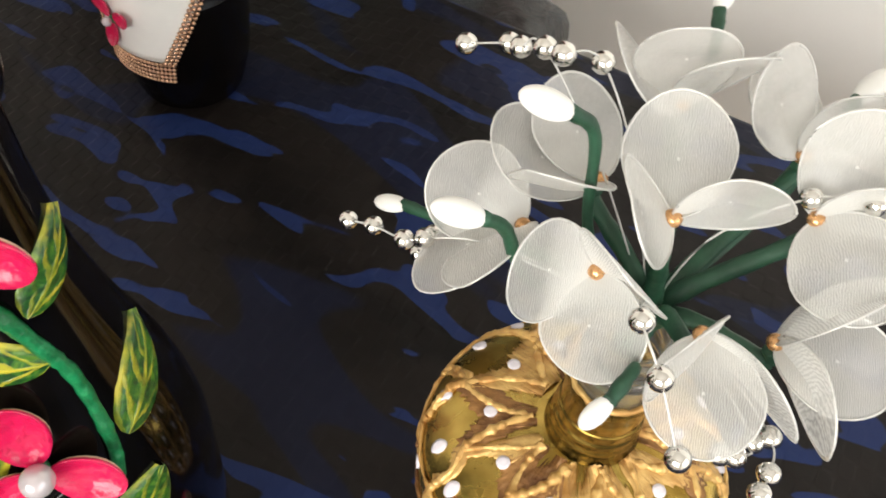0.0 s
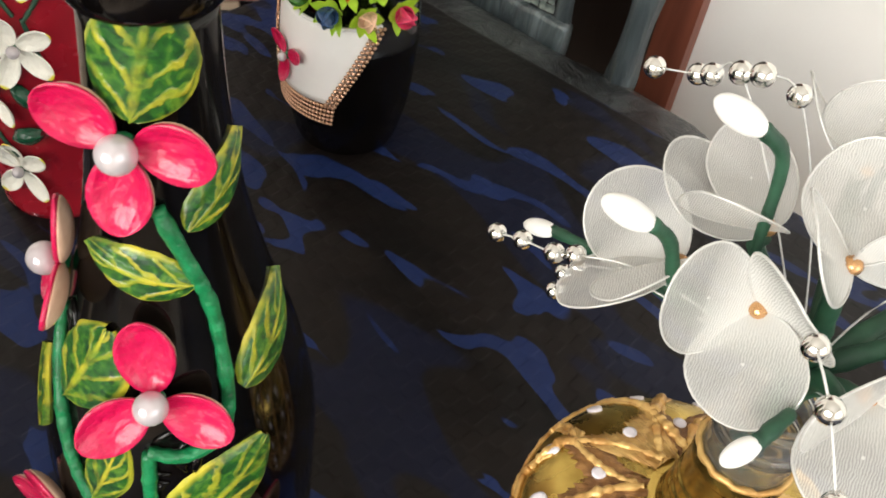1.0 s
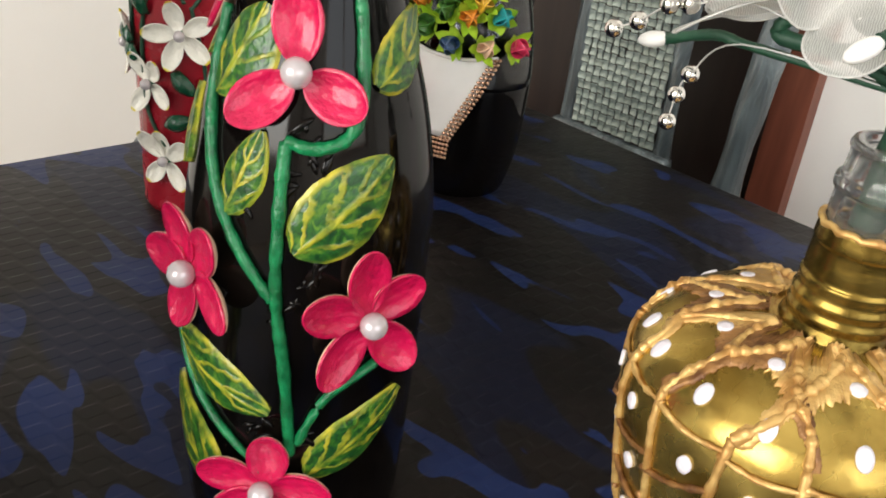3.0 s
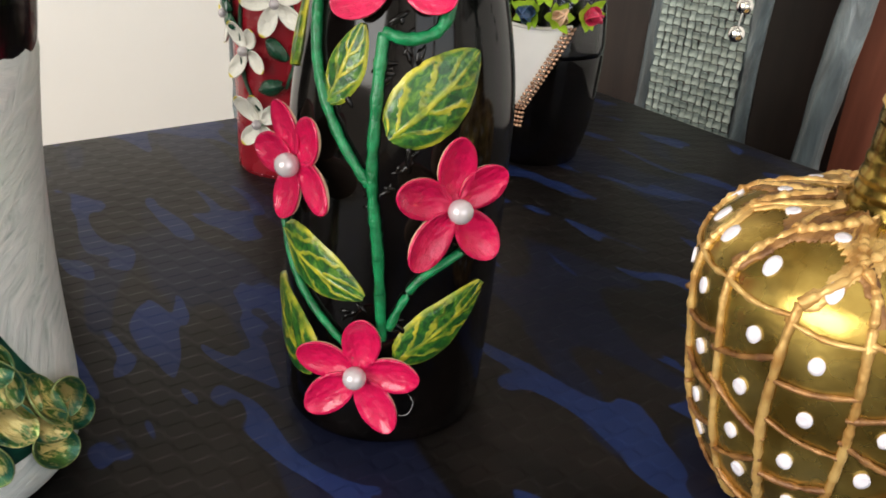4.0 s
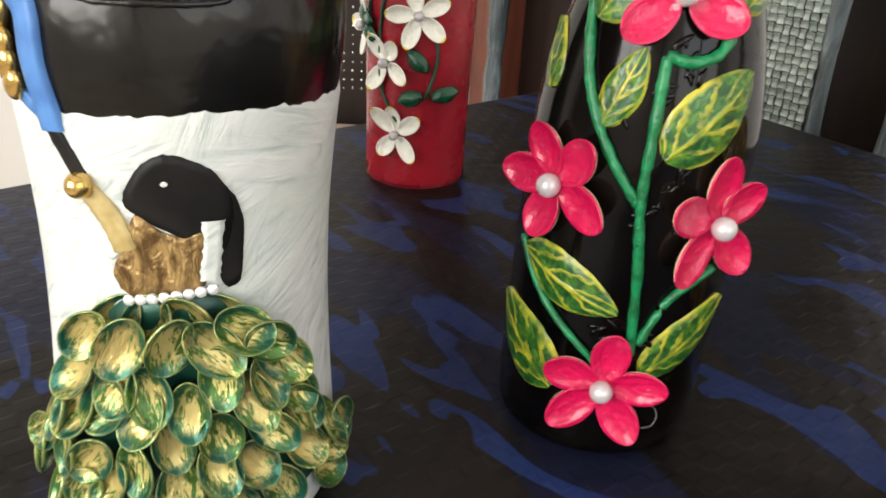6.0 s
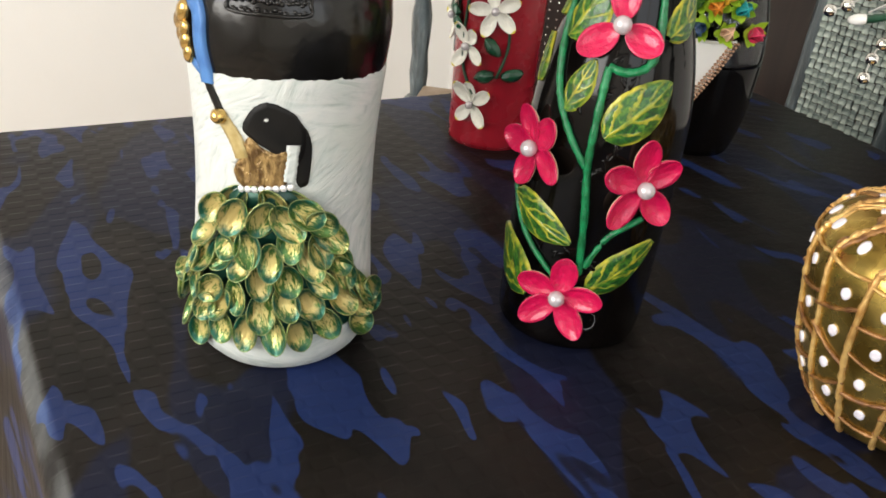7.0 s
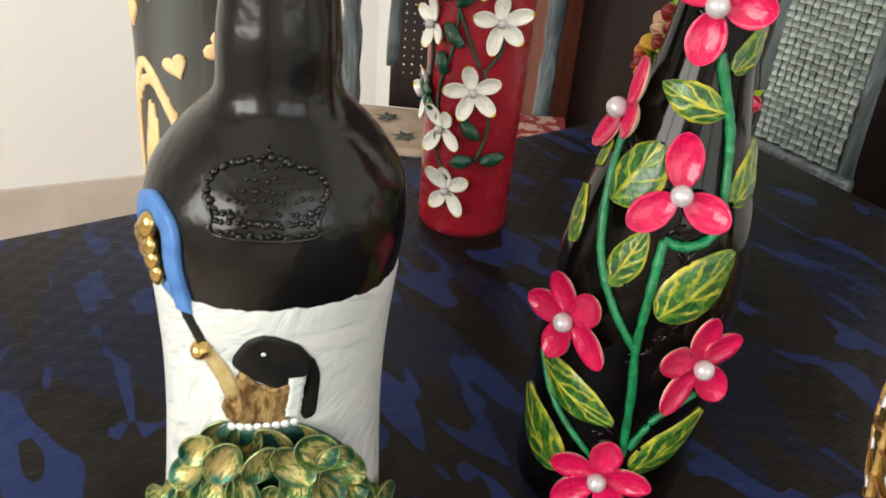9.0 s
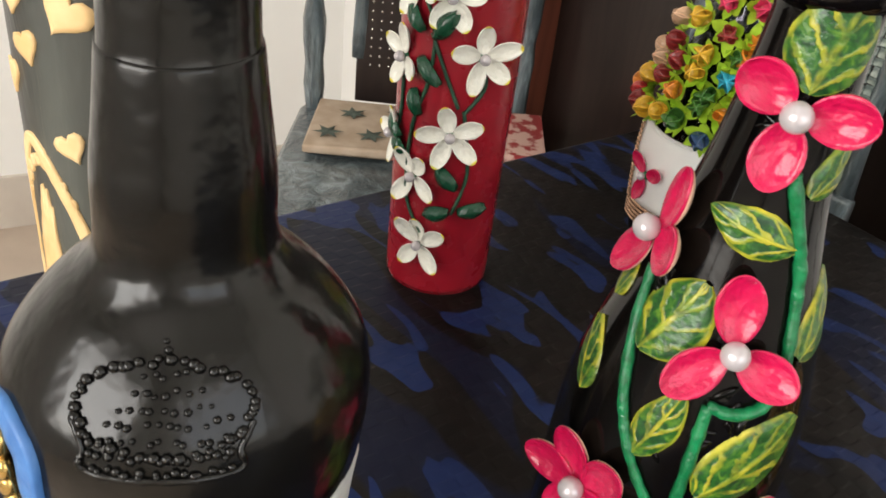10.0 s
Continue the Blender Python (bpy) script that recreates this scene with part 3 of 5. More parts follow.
def wall_with_window(name, along, across, c0, c1, w0, w1, z0, z1, n0, n1):
    """A wall of four pieces round a window opening, with its frame. along/across say which plan axis it runs on."""
    owner = thing(name, "white painted wall with a wide window", "wall", "", "structure")
    for a0, a1, lo, hi in ((c0, w0, FLOOR, CEILING), (w1, c1, FLOOR, CEILING), (w0, w1, FLOOR, z0), (w0, w1, z1, CEILING)):
        span = (a0, a1, n0, n1) if along == "u" else (n0, n1, a0, a1)
        slab("wall_piece", *span, lo, hi, WALL, owner=owner)
    mid = (n0 + n1) / 2
    for a0, a1, lo, hi in ((w0, w0 + 0.05, z0, z1), (w1 - 0.05, w1, z0, z1), ((w0 + w1) / 2 - 0.025, (w0 + w1) / 2 + 0.025, z0, z1), (w0, w1, z0, z0 + 0.05), (w0, w1, z1 - 0.05, z1)):
        span = (a0, a1, mid - 0.03, mid + 0.03) if along == "u" else (mid - 0.03, mid + 0.03, a0, a1)
        slab("window_bar", *span, lo, hi, JAMB, owner=owner)


wall_with_window("wall_front", "u", "n", -2.6, 2.3, -0.35, 1.45, 0.1, 1.4, -2.75, -2.6)
wall_with_window("wall_right", "n", "u", -2.75, 0.5, -1.55, 0.05, 0.1, 1.4, 2.15, 2.3)

# the wall on the left stands a little askew
ang = math.atan2(0.585, 0.36)
wl = tagged(new("wall_left", mesh_of("wall_left", box(5.5, 0.15, CEILING - FLOOR), WALL, False)), "plain white painted wall with beige skirting", "wall", "", "structure")
d_left = Vector((math.cos(ang), math.sin(ang), 0))
n_left = Vector((-d_left.y, d_left.x, 0))
wl.matrix_world = Matrix.Translation(Vector((-1.60, 1.14, (FLOOR + CEILING) / 2)) - d_left * 1.6 + n_left * 0.075) @ Matrix.Rotation(ang, 4, "Z")
sk = tagged(new("skirting", mesh_of("skirting", box(5.5, 0.012, 0.125), SKIRT, False)), "beige tile skirting along the white wall", "skirting", "", "structure")
sk.matrix_world = Matrix.Translation(Vector((-1.60, 1.14, FLOOR + 0.0625)) - d_left * 1.6 - n_left * 0.006) @ Matrix.Rotation(ang, 4, "Z")

# ---- table ----
TABLE_L, TABLE_W, TABLE_D = -0.086, 1.306, 0.782
table = thing("table", "dining table under a dark blue camouflage cloth", "table")


def rounded_plan(inset, r, steps=8):
    """The outline of the table top, with rounded corners."""
    u0, u1, n0, n1 = TABLE_L + inset, TABLE_L + TABLE_W - inset, -TABLE_D + inset, -inset
    out = []
    for cu, cn, a0 in ((u1 - r, n1 - r, 0), (u0 + r, n1 - r, 90), (u0 + r, n0 + r, 180), (u1 - r, n0 + r, 270)):
        out += [(cu + r * math.cos(radians(a0 + 90 * k / steps)), cn + r * math.sin(radians(a0 + 90 * k / steps))) for k in range(steps + 1)]
    return [(u, n - 0.055 * (u - 0.1) * n / TABLE_D) for u, n in out]


def dense(loop, step=0.02):
    out = []
    for i, p in enumerate(loop):
        q = loop[(i + 1) % len(loop)]
        n = max(1, int(math.hypot(q[0] - p[0], q[1] - p[1]) / step))
        out += [(p[0] + (q[0] - p[0]) * k / n, p[1] + (q[1] - p[1]) * k / n) for k in range(n)]
    return out


def tabletop():
    bm = bmesh.new()
    loop = dense(rounded_plan(0.014, 0.022), 0.05)
    rows = [[bm.verts.new(plan(u, n, z)) for u, n in loop] for z in (-0.040, -0.006)]
    grid_faces(bm, rows, True)
    bm.faces.new(rows[0]), bm.faces.new(rows[1])
    return bm


def cloth():
    """A cloth with a rounded fold at the edge and a hanging, waving skirt."""
    bm = bmesh.new()
    loop = dense(rounded_plan(0.0, 0.030), 0.018)
    mu, mn = TABLE_L + TABLE_W / 2, -TABLE_D / 2
    rows = []
    for k, (out, z) in enumerate(((-0.0125, 0.0), (-0.0110, -0.0004), (-0.0078, -0.0019), (-0.0042, -0.0043), (-0.0013, -0.0074), (0.0, -0.012), (0.0, -0.03), (-0.002, -0.07), (-0.004, -0.12), (-0.006, -0.17), (-0.007, -0.22), (-0.008, -0.27))):
        row = []
        for i, (u, n) in enumerate(loop):
            d = Vector((u - mu, n - mn))
            edge = Vector((d.x / (TABLE_W / 2), d.y / (TABLE_D / 2)))
            g = Vector((edge.x ** 7, edge.y ** 7))
            g = g.normalized() if g.length > 0 else d.normalized()
            wave = math.sin(i * 0.29) * 0.016 + math.sin(i * 0.12 + 1) * 0.020
            hang = max(0, -z - 0.012) / 0.25
            corner = max(0, 1 - min(math.hypot(u - c, n - e) for c in (TABLE_L, TABLE_L + TABLE_W) for e in (0, -TABLE_D)) / 0.17)
            drape = max(0, 1 - math.hypot(u - TABLE_L, n + TABLE_D) / 0.38)
            o = out + wave * hang * 0.25 + max(0.09 * corner, 0.085 * drape) * min(1, max(0, hang - 0.10) * 1.5)
            row.append(bm.verts.new(plan(u + g.x * o, n + g.y * o, z)))
        rows.append(row)
    # the fold along the side where people sit is coloured pale for wear and window sheen
    grid_faces(bm, rows, True, lambda i, j: (1.0 if 2 <= i <= 4 and loop[j % len(loop)][1] < -TABLE_D * 0.9 else 0.0, 0.0))
    bm.faces.new(rows[0])
    return bm


child("tabletop", tabletop(), DARK_WOOD, table, smooth=False)
for u, n in ((TABLE_L + 0.09, -0.09), (TABLE_L + TABLE_W - 0.09, -0.09), (TABLE_L + 0.09, -TABLE_D + 0.09), (TABLE_L + TABLE_W - 0.09, -TABLE_D + 0.09)):
    child("leg", box(0.06, 0.06, -FLOOR - 0.034, 0.004), DARK_WOOD, table, "", Matrix.Translation(plan(u, n, (FLOOR - 0.034) / 2)) @ Matrix.Rotation(-0.395, 4, "Z"), False)
tc_ob = tagged(new("tablecloth", mesh_of("tablecloth", cloth(), CLOTH)), "dark blue and brown camouflage tablecloth over the table", "tablecloth")

# ---- chairs ----


def chair(name, place, face, width, label, panel, studded=False):
    """A chair wrapped in clear film: two outer posts, a woven or studded splat, rails, seat and legs. face: the way it looks."""
    ob = thing(name, label, "chair", "chairs round the table")
    f = Vector((*face, 0)).normalized()
    r = Vector((-f.y, f.x, 0))
    m = Matrix((r, -f, Z)).transposed().to_4x4()   # x across, y to the back
    m.translation = Vector((place[0], place[1], FLOOR))
    ob.matrix_basis = m
    bpy.context.view_layer.update()
    half, seat_z, top = width / 2, 0.46, 1.02
    for s in (-1, 1):
        line = [Vector((s * half, 0.02, 0)), Vector((s * half, 0, seat_z)), Vector((s * (half + 0.004), 0.01, 0.75)), Vector((s * (half + 0.012), 0.05, top))]
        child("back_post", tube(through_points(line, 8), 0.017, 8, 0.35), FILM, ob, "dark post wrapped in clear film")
        child("leg", box(0.035, 0.035, seat_z - 0.02, 0.004), DARK_WOOD, ob, "", Matrix.Translation((s * (half - 0.01), -0.38, (seat_z - 0.02) / 2)), False)
    child("top_rail", box(width + 0.04, 0.03, 0.07, 0.008), DARK_WOOD, ob, "", Matrix.Translation((0, 0.05, top)), False)
    if not studded:
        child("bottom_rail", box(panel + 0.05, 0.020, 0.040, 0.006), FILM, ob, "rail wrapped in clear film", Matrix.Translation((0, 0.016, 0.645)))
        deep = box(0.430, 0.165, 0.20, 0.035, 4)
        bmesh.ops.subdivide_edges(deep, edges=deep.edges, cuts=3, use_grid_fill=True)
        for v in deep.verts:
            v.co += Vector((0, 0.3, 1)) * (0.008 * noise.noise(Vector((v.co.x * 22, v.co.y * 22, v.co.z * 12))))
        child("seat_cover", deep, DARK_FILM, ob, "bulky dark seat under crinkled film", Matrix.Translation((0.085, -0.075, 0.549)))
    pad = box(width + 0.05, 0.42, 0.06, 0.015, 3)
    bmesh.ops.subdivide_edges(pad, edges=pad.edges, cuts=5, use_grid_fill=True)
    for v in pad.verts:
        v.co += Vector((0, 0, 0.007 * noise.noise(Vector((v.co.x * 16, v.co.y * 16, v.co.z * 30)))))
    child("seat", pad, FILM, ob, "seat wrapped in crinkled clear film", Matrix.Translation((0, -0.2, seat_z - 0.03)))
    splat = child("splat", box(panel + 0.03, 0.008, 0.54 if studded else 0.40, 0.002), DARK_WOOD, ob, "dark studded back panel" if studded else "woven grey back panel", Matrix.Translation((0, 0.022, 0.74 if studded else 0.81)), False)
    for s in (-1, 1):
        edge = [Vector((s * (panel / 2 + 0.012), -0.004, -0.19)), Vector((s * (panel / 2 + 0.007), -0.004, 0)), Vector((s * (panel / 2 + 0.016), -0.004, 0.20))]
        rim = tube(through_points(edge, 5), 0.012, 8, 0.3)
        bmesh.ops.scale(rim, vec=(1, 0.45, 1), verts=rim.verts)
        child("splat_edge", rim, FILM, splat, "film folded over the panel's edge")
    rng = random.Random(7)
    if studded:
        dot = mesh_of("stud", ball(0.0021, (1, 0.6, 1), 8, 5), SILVER)
        for i in range(int(panel / 0.016)):
            for j in range(18):
                child("stud", dot, SILVER, splat, "", Matrix.Translation((-panel / 2 + 0.010 + i * 0.016, -0.0045, -0.20 + j * 0.016)))
        return ob
    pitch = 0.0104
    cols = int(panel / pitch)
    upright = mesh_of("weave_strap", box(pitch * 0.80, 0.0018, pitch * 1.10, 0.0006, 1), WEAVE, False)
    across = mesh_of("weave_strap", box(pitch * 1.10, 0.0018, pitch * 0.80, 0.0006, 1), WEAVE, False)
    for i in range(cols):
        for j in range(24):
            mm = Matrix.Translation(((i - (cols - 1) / 2) * pitch, -0.0052 - rng.random() * 0.0009, -0.138 + j * pitch)) @ Matrix.Rotation(rng.uniform(-0.22, 0.22), 4, "X") @ Matrix.Rotation(rng.uniform(-0.2, 0.2), 4, "Z") @ Matrix.Rotation(rng.uniform(-0.07, 0.07), 4, "Y")
            child("weave_strap", across if (i + j) % 2 else upright, WEAVE, splat, "", mm, False)
    rest = bmesh.new()
    for i in range(cols):
        for j in range(24, 32):
            wide = (i + j) % 2
            bmesh.ops.create_cube(rest, size=1, matrix=Matrix.Translation(((i - (cols - 1) / 2) * pitch, -0.0056, -0.138 + j * pitch)) @ Matrix.Diagonal((pitch * (1.1 if wide else 0.8), 0.0018, pitch * (0.8 if wide else 1.1), 1)))
    tagged(child("weave", rest, WEAVE, splat, "", None, False), kind="stuff")
    return ob


chair_plan = plan(-0.050, 0.19)
chair("chair", (chair_plan.x, chair_plan.y), (-N.x, -N.y), 0.335, "dark dining chair with woven grey back panel, wrapped in clear film", 0.126)
chair("chair", (-0.900, 1.132), (0.5, -0.86), 0.36, "film-wrapped dark dining chair with a patterned cushion on it", 0.19, True)


def cushion():
    ob = thing("seat_cushion", "flat beige cushion with grey-green leaf motifs on the chair", "cushion")
    f, r = Vector((0.5, -0.86, 0)).normalized(), Vector((0.86, 0.5, 0)).normalized()
    m = Matrix((r, -f, Z)).transposed().to_4x4()
    m.translation = Vector((-0.900, 1.132, FLOOR + 0.466)) + f * 0.115
    ob.matrix_basis = m
    bm = box(0.33, 0.185, 0.016, 0.006, 3)
    bmesh.ops.subdivide_edges(bm, edges=bm.edges, cuts=2)
    for v in bm.verts:
        v.co.z += 0.006 * noise.noise(v.co * 14)
    child("pad", bm, CUSHION, ob, "", Matrix.Translation((0, 0, 0.012)))
    for px, py, turn in ((-0.10, 0.03, 0.2), (-0.13, -0.05, 0.7), (-0.06, -0.05, 0.4), (0.08, 0.05, 1.1), (-0.02, 0.05, 0.5)):
        fl = bmesh.new()
        mid_v = fl.verts.new((0, 0, 0))
        ring = [fl.verts.new(((0.026 if k % 2 else 0.011) * math.cos(math.tau * k / 12), (0.026 if k % 2 else 0.011) * math.sin(math.tau * k / 12), -0.0015)) for k in range(12)]
        for k in range(12):
            fl.faces.new((mid_v, ring[k], ring[(k + 1) % 12]))
        child("leaf_motif", fl, CUSHION_MOTIF, ob, "", Matrix.Translation((px, py, 0.0262)) @ Matrix.Rotation(turn, 4, "Z"), False)
    cl = thing("folded_cloth", "red and white patterned cloth lying on the chair seat", "cloth")
    cl.matrix_basis = m @ Matrix.Translation((0.15, -0.02, 0.028))
    fb = box(0.14, 0.17, 0.012, 0.004)
    bmesh.ops.subdivide_edges(fb, edges=fb.edges, cuts=3)
    for v in fb.verts:
        v.co.z += 0.006 * noise.noise(v.co * 23)
    child("fold", fb, RED_RUG, cl, "", Matrix.Translation((0, 0, 0.008)))


cushion()

# ---- black bottle with red nutshell flowers ----
A = Bottle(-0.1774, 0.1748, (0.0397, -0.0076), smooth_profile([(0, 0.0385), (0.004, 0.042), (0.03, 0.043), (0.075, 0.0433), (0.11, 0.043), (0.14, 0.0418), (0.17, 0.0362), (0.2, 0.027), (0.23, 0.0198), (0.26, 0.016), (0.285, 0.0146)]))
flower_bottle = A.empty("decorated_bottle", "glossy black bottle with red nutshell flowers, pearls and painted leaves", "bottle")
child("body", lathe(A.profile, 96, A.lean), DARK_GLASS, flower_bottle)
child("neck_ring", lathe(smooth_profile([(0.285, 0.0146), (0.288, 0.0172), (0.294, 0.0178), (0.299, 0.0165), (0.301, 0.0146), (0.312, 0.0143), (0.314, 0.0135)], 4), 64, A.lean), DARK_GLASS, flower_bottle, "glass collar and lip")
RED_LABEL = "red nutshell petals round a white pearl"
for h, a, petals in (
    (0.0378, -70.8, [(-70, 23.6), (7, 25.4), (81, 24.5), (148, 26.5), (-135, 26)]),
    (0.1077, -31.0, [(-4, 26.5), (55, 21.6), (142, 25), (-138, 26), (-67, 26)]),
    (0.1164, -111.3, [(-25, 22.7), (41, 26), (106, 27), (-161, 23.2), (-90, 24)]),
    (0.1878, -67.2, [(-5, 24.3), (116, 21.8), (-129, 23.4)]),
    (0.2090, -146.0, [(14, 25), (88, 23.0), (-150, 24)]),
    (0.2590, -78.0, [(-58, 19.5), (86, 20.5), (-173, 22)]),
):
    shell_flower(A, flower_bottle, h, a, petals, RED_SHELL, 0.0046, 0.0062, 0.0152, RED_LABEL, 8, PALE_SHELL)
for row in (
    (0.0856, -128.6, 0.0701, -70.4, 0.0185), (0.0300, -97, 0.0575, -146, 0.0245), (0.0434, -52.8, 0.0711, -6, 0.0185),
    (0.1327, -63.3, 0.1614, -21.4, 0.0222), (0.1413, -94.7, 0.1688, -81.8, 0.0122), (0.1753, -112.6, 0.2032, -91.9, 0.0205),
    (0.1479, -132.5, 0.1710, -151, 0.0115), (0.1820, -27, 0.2010, 28, 0.0150), (0.2180, -42, 0.2255, -114, 0.0120),
    (0.2640, -74, 0.2925, -54, 0.0225), (0.2340, -43, 0.2515, 24, 0.0110), (0.1810, -148, 0.1955, -164, 0.0090),
):
    child("leaf", A.leaf(*row[:4], row[4] * 1.14), LEAF, flower_bottle, "green leaf with yellow painted veins")
for line, r in (
    ([(0.0883, -131.9), (0.0697, -111.2), (0.0498, -80), (0.043, -73)], 0.0017),
    ([(0.0533, -60.4), (0.0877, -64.6), (0.116, -69.7), (0.144, -70.4), (0.1668, -70.4)], 0.0023),
    ([(0.1672, -70.7), (0.1654, -57.4), (0.1690, -42.5), (0.1812, -35), (0.209, -34.5), (0.2265, -46.5), (0.2410, -61)], 0.0023),
    ([(0.0883, -23.8), (0.0779, -45.7), (0.0581, -57.5)], 0.0018),
    ([(0.1985, -134), (0.1720, -116), (0.1548, -106), (0.1347, -90.1), (0.1155, -71.3)], 0.0021),
):
    child("stem", A.stem(line, r * 0.9), STEM, flower_bottle, "stem of green paper tape")

rng = random.Random(2)
for h, a in ((0.1106, -66), (0.1476, -90), (0.1542, -72), (0.1627, -55), (0.0302, -80), (0.0584, -55), (0.1248, -54), (0.062, -76), (0.1704, -60), (0.1984, -126), (0.112, -100), (0.104, -42), (0.255, -95), (0.118, -73)):
    bm = bmesh.new()
    for k in range(5):
        m = A.seat(h + rng.uniform(-1, 1) * 0.004, a + rng.uniform(-1, 1) * 5, 0.0001, rng.uniform(0, 180))
        bmesh.ops.create_icosphere(bm, subdivisions=2, radius=rng.uniform(0.001, 0.0022), matrix=m @ Matrix.Diagonal((0.6, rng.uniform(1.2, 2.6), 0.45, 1)))
    child("glue_smear", bm, DARK_GLASS, flower_bottle, "dried clear glue")
for line in ([(0.036, -52, 0.004), (0.030, -45, 0.009), (0.023, -48, 0.009), (0.021, -60, 0.003)],):
    child("glue_thread", tube(through_points([A.point(h, a, o)[0] for h, a, o in line], 8), 0.00006, 4), CRYSTAL, flower_bottle, "hair-thin thread of glue")

# ---- white and black bottle with a skirt of nutshells ----
W = Bottle(-0.2826, 0.0376, (0.0249, 0.0152), smooth_profile([(0, 0.0389), (0.004, 0.0433), (0.012, 0.0469), (0.03, 0.0478), (0.06, 0.0459), (0.09, 0.0445), (0.12, 0.0445), (0.15, 0.0464), (0.168, 0.0483), (0.182, 0.0488), (0.195, 0.0465), (0.206, 0.0399), (0.215, 0.032), (0.221, 0.0255), (0.228, 0.0222), (0.245, 0.0216), (0.262, 0.0196), (0.275, 0.0182), (0.278, 0.0174), (0.30, 0.0168), (0.325, 0.0165)], 5))
skirt_bottle = W.empty("decorated_bottle", "black-necked bottle painted white below with green-gold nutshell skirt", "bottle")
child("body", lathe(W.profile, 96, W.lean), BLACK_PAINT, skirt_bottle, "black brushed paint on shoulder and neck")


def ragged_coat():
    bm = bmesh.new()
    rows, seg = [], 160
    levels = 40
    for i in range(levels + 1):
        f = i / levels
        row = []
        for j in range(seg):
            a = 360 * j / seg
            top = 0.1632 + 0.0016 * noise.noise((math.cos(radians(a)) * 7, math.sin(radians(a)) * 7, 1)) + 0.0009 * noise.noise((j * 0.9, 3, 0)) - 0.003 * abs(math.sin(radians(a + 40)))
            h = 0.0015 + (top - 0.0015) * f
            row.append(bm.verts.new(W.point(h, a, 0.0007 if i < levels else -0.0002)[0]))
        rows.append(row)
    grid_faces(bm, rows, True)
    return bm


child("painted_coat", ragged_coat(), WHITE_PAINT, skirt_bottle, "white brushed paint with a ragged upper edge")
child("painted_patch", W.patch([(0.1377, -66), (0.1475, -60), (0.1514, -51.6), (0.149, -42), (0.1442, -34.7), (0.135, -30), (0.122, -33), (0.124, -42), (0.1277, -50), (0.1325, -60)], 0.0014, rough=0.03), BLACK_MATT, skirt_bottle, "rounded patch of black paint")
child("painted_strip", W.patch([(0.144, -40), (0.1400, -31), (0.131, -26.5), (0.120, -26.5), (0.1105, -28), (0.1098, -33), (0.116, -35.5), (0.128, -36)], 0.0013, rough=0.05), BLACK_MATT, skirt_bottle, "black painted stripe")
child("painted_panel", W.patch([(0.1335, -62.5), (0.129, -55), (0.1265, -47), (0.127, -40), (0.112, -40), (0.1085, -50), (0.108, -66), (0.115, -72), (0.124, -67)], 0.0017, rough=0.03), BRONZE, skirt_bottle, "bronze painted panel")
child("painted_strip", W.strip([(0.1315, -37), (0.122, -37.5), (0.1125, -39)], 0.0055, 0.0021, 0.4), WHITE_PAINT, skirt_bottle, "white painted dash")
child("painted_strip", W.strip([(0.140, -78.5), (0.132, -71), (0.1225, -66.5)], 0.0066, 0.0021, 0.2), TAN, skirt_bottle, "pale gold painted stripe")
child("painted_strip", W.strip([(0.157, -90), (0.150, -85), (0.143, -80.5)], 0.0048, 0.0014, 0.2), BLACK_MATT, skirt_bottle, "black painted stripe")
child("painted_dot", W.patch([(0.1425, -52), (0.1432, -53.2), (0.1439, -52), (0.1432, -50.8)], 0.0019), WHITE_PAINT, skirt_bottle)
child("painted_dot", W.patch([(0.119, -72), (0.122, -75), (0.126, -72), (0.123, -69)], 0.0016), WHITE_PAINT, skirt_bottle)
child("felt_band", W.strip([(0.172, -121), (0.180, -124), (0.187, -119), (0.1915, -108), (0.189, -97), (0.184, -92.5), (0.172, -92), (0.163, -90), (0.155, -88.5)], 0.0078, 0.0018, 0.05), BLUE, skirt_bottle, "curved band of blue felt")
child("felt_band", W.strip([(0.168, -112), (0.163, -102), (0.159, -92)], 0.004, 0.0014), BLUE, skirt_bottle)
for h, a, s, mat in ((0.1835, -107, 1.1, GOLD_BEAD), (0.1785, -113, 1.0, BRONZE), (0.1760, -105, 0.9, GOLD_BEAD), (0.1725, -112, 0.8, BRONZE), (0.1705, -105, 1.0, GOLD_BEAD), (0.1655, -103, 0.9, GOLD_BEAD)):
    child("gold_bead", ball(0.0046 * s, (0.9, 1.2, 0.62)), mat, skirt_bottle, "", W.seat(h, a, 0.0018, 30 * s))
child("gold_bead", ball(0.0038), GOLD_BEAD, skirt_bottle, "", W.seat(0.1415, -79.5, 0.003))
for k in range(8):
    f = k / 7
    child("belt_stone", ball(0.0018, (1, 1, 0.6), 12, 8), CRYSTAL, skirt_bottle, "", W.seat(0.1068 + 0.0030 * f, -66.9 + 29 * f, 0.0022))


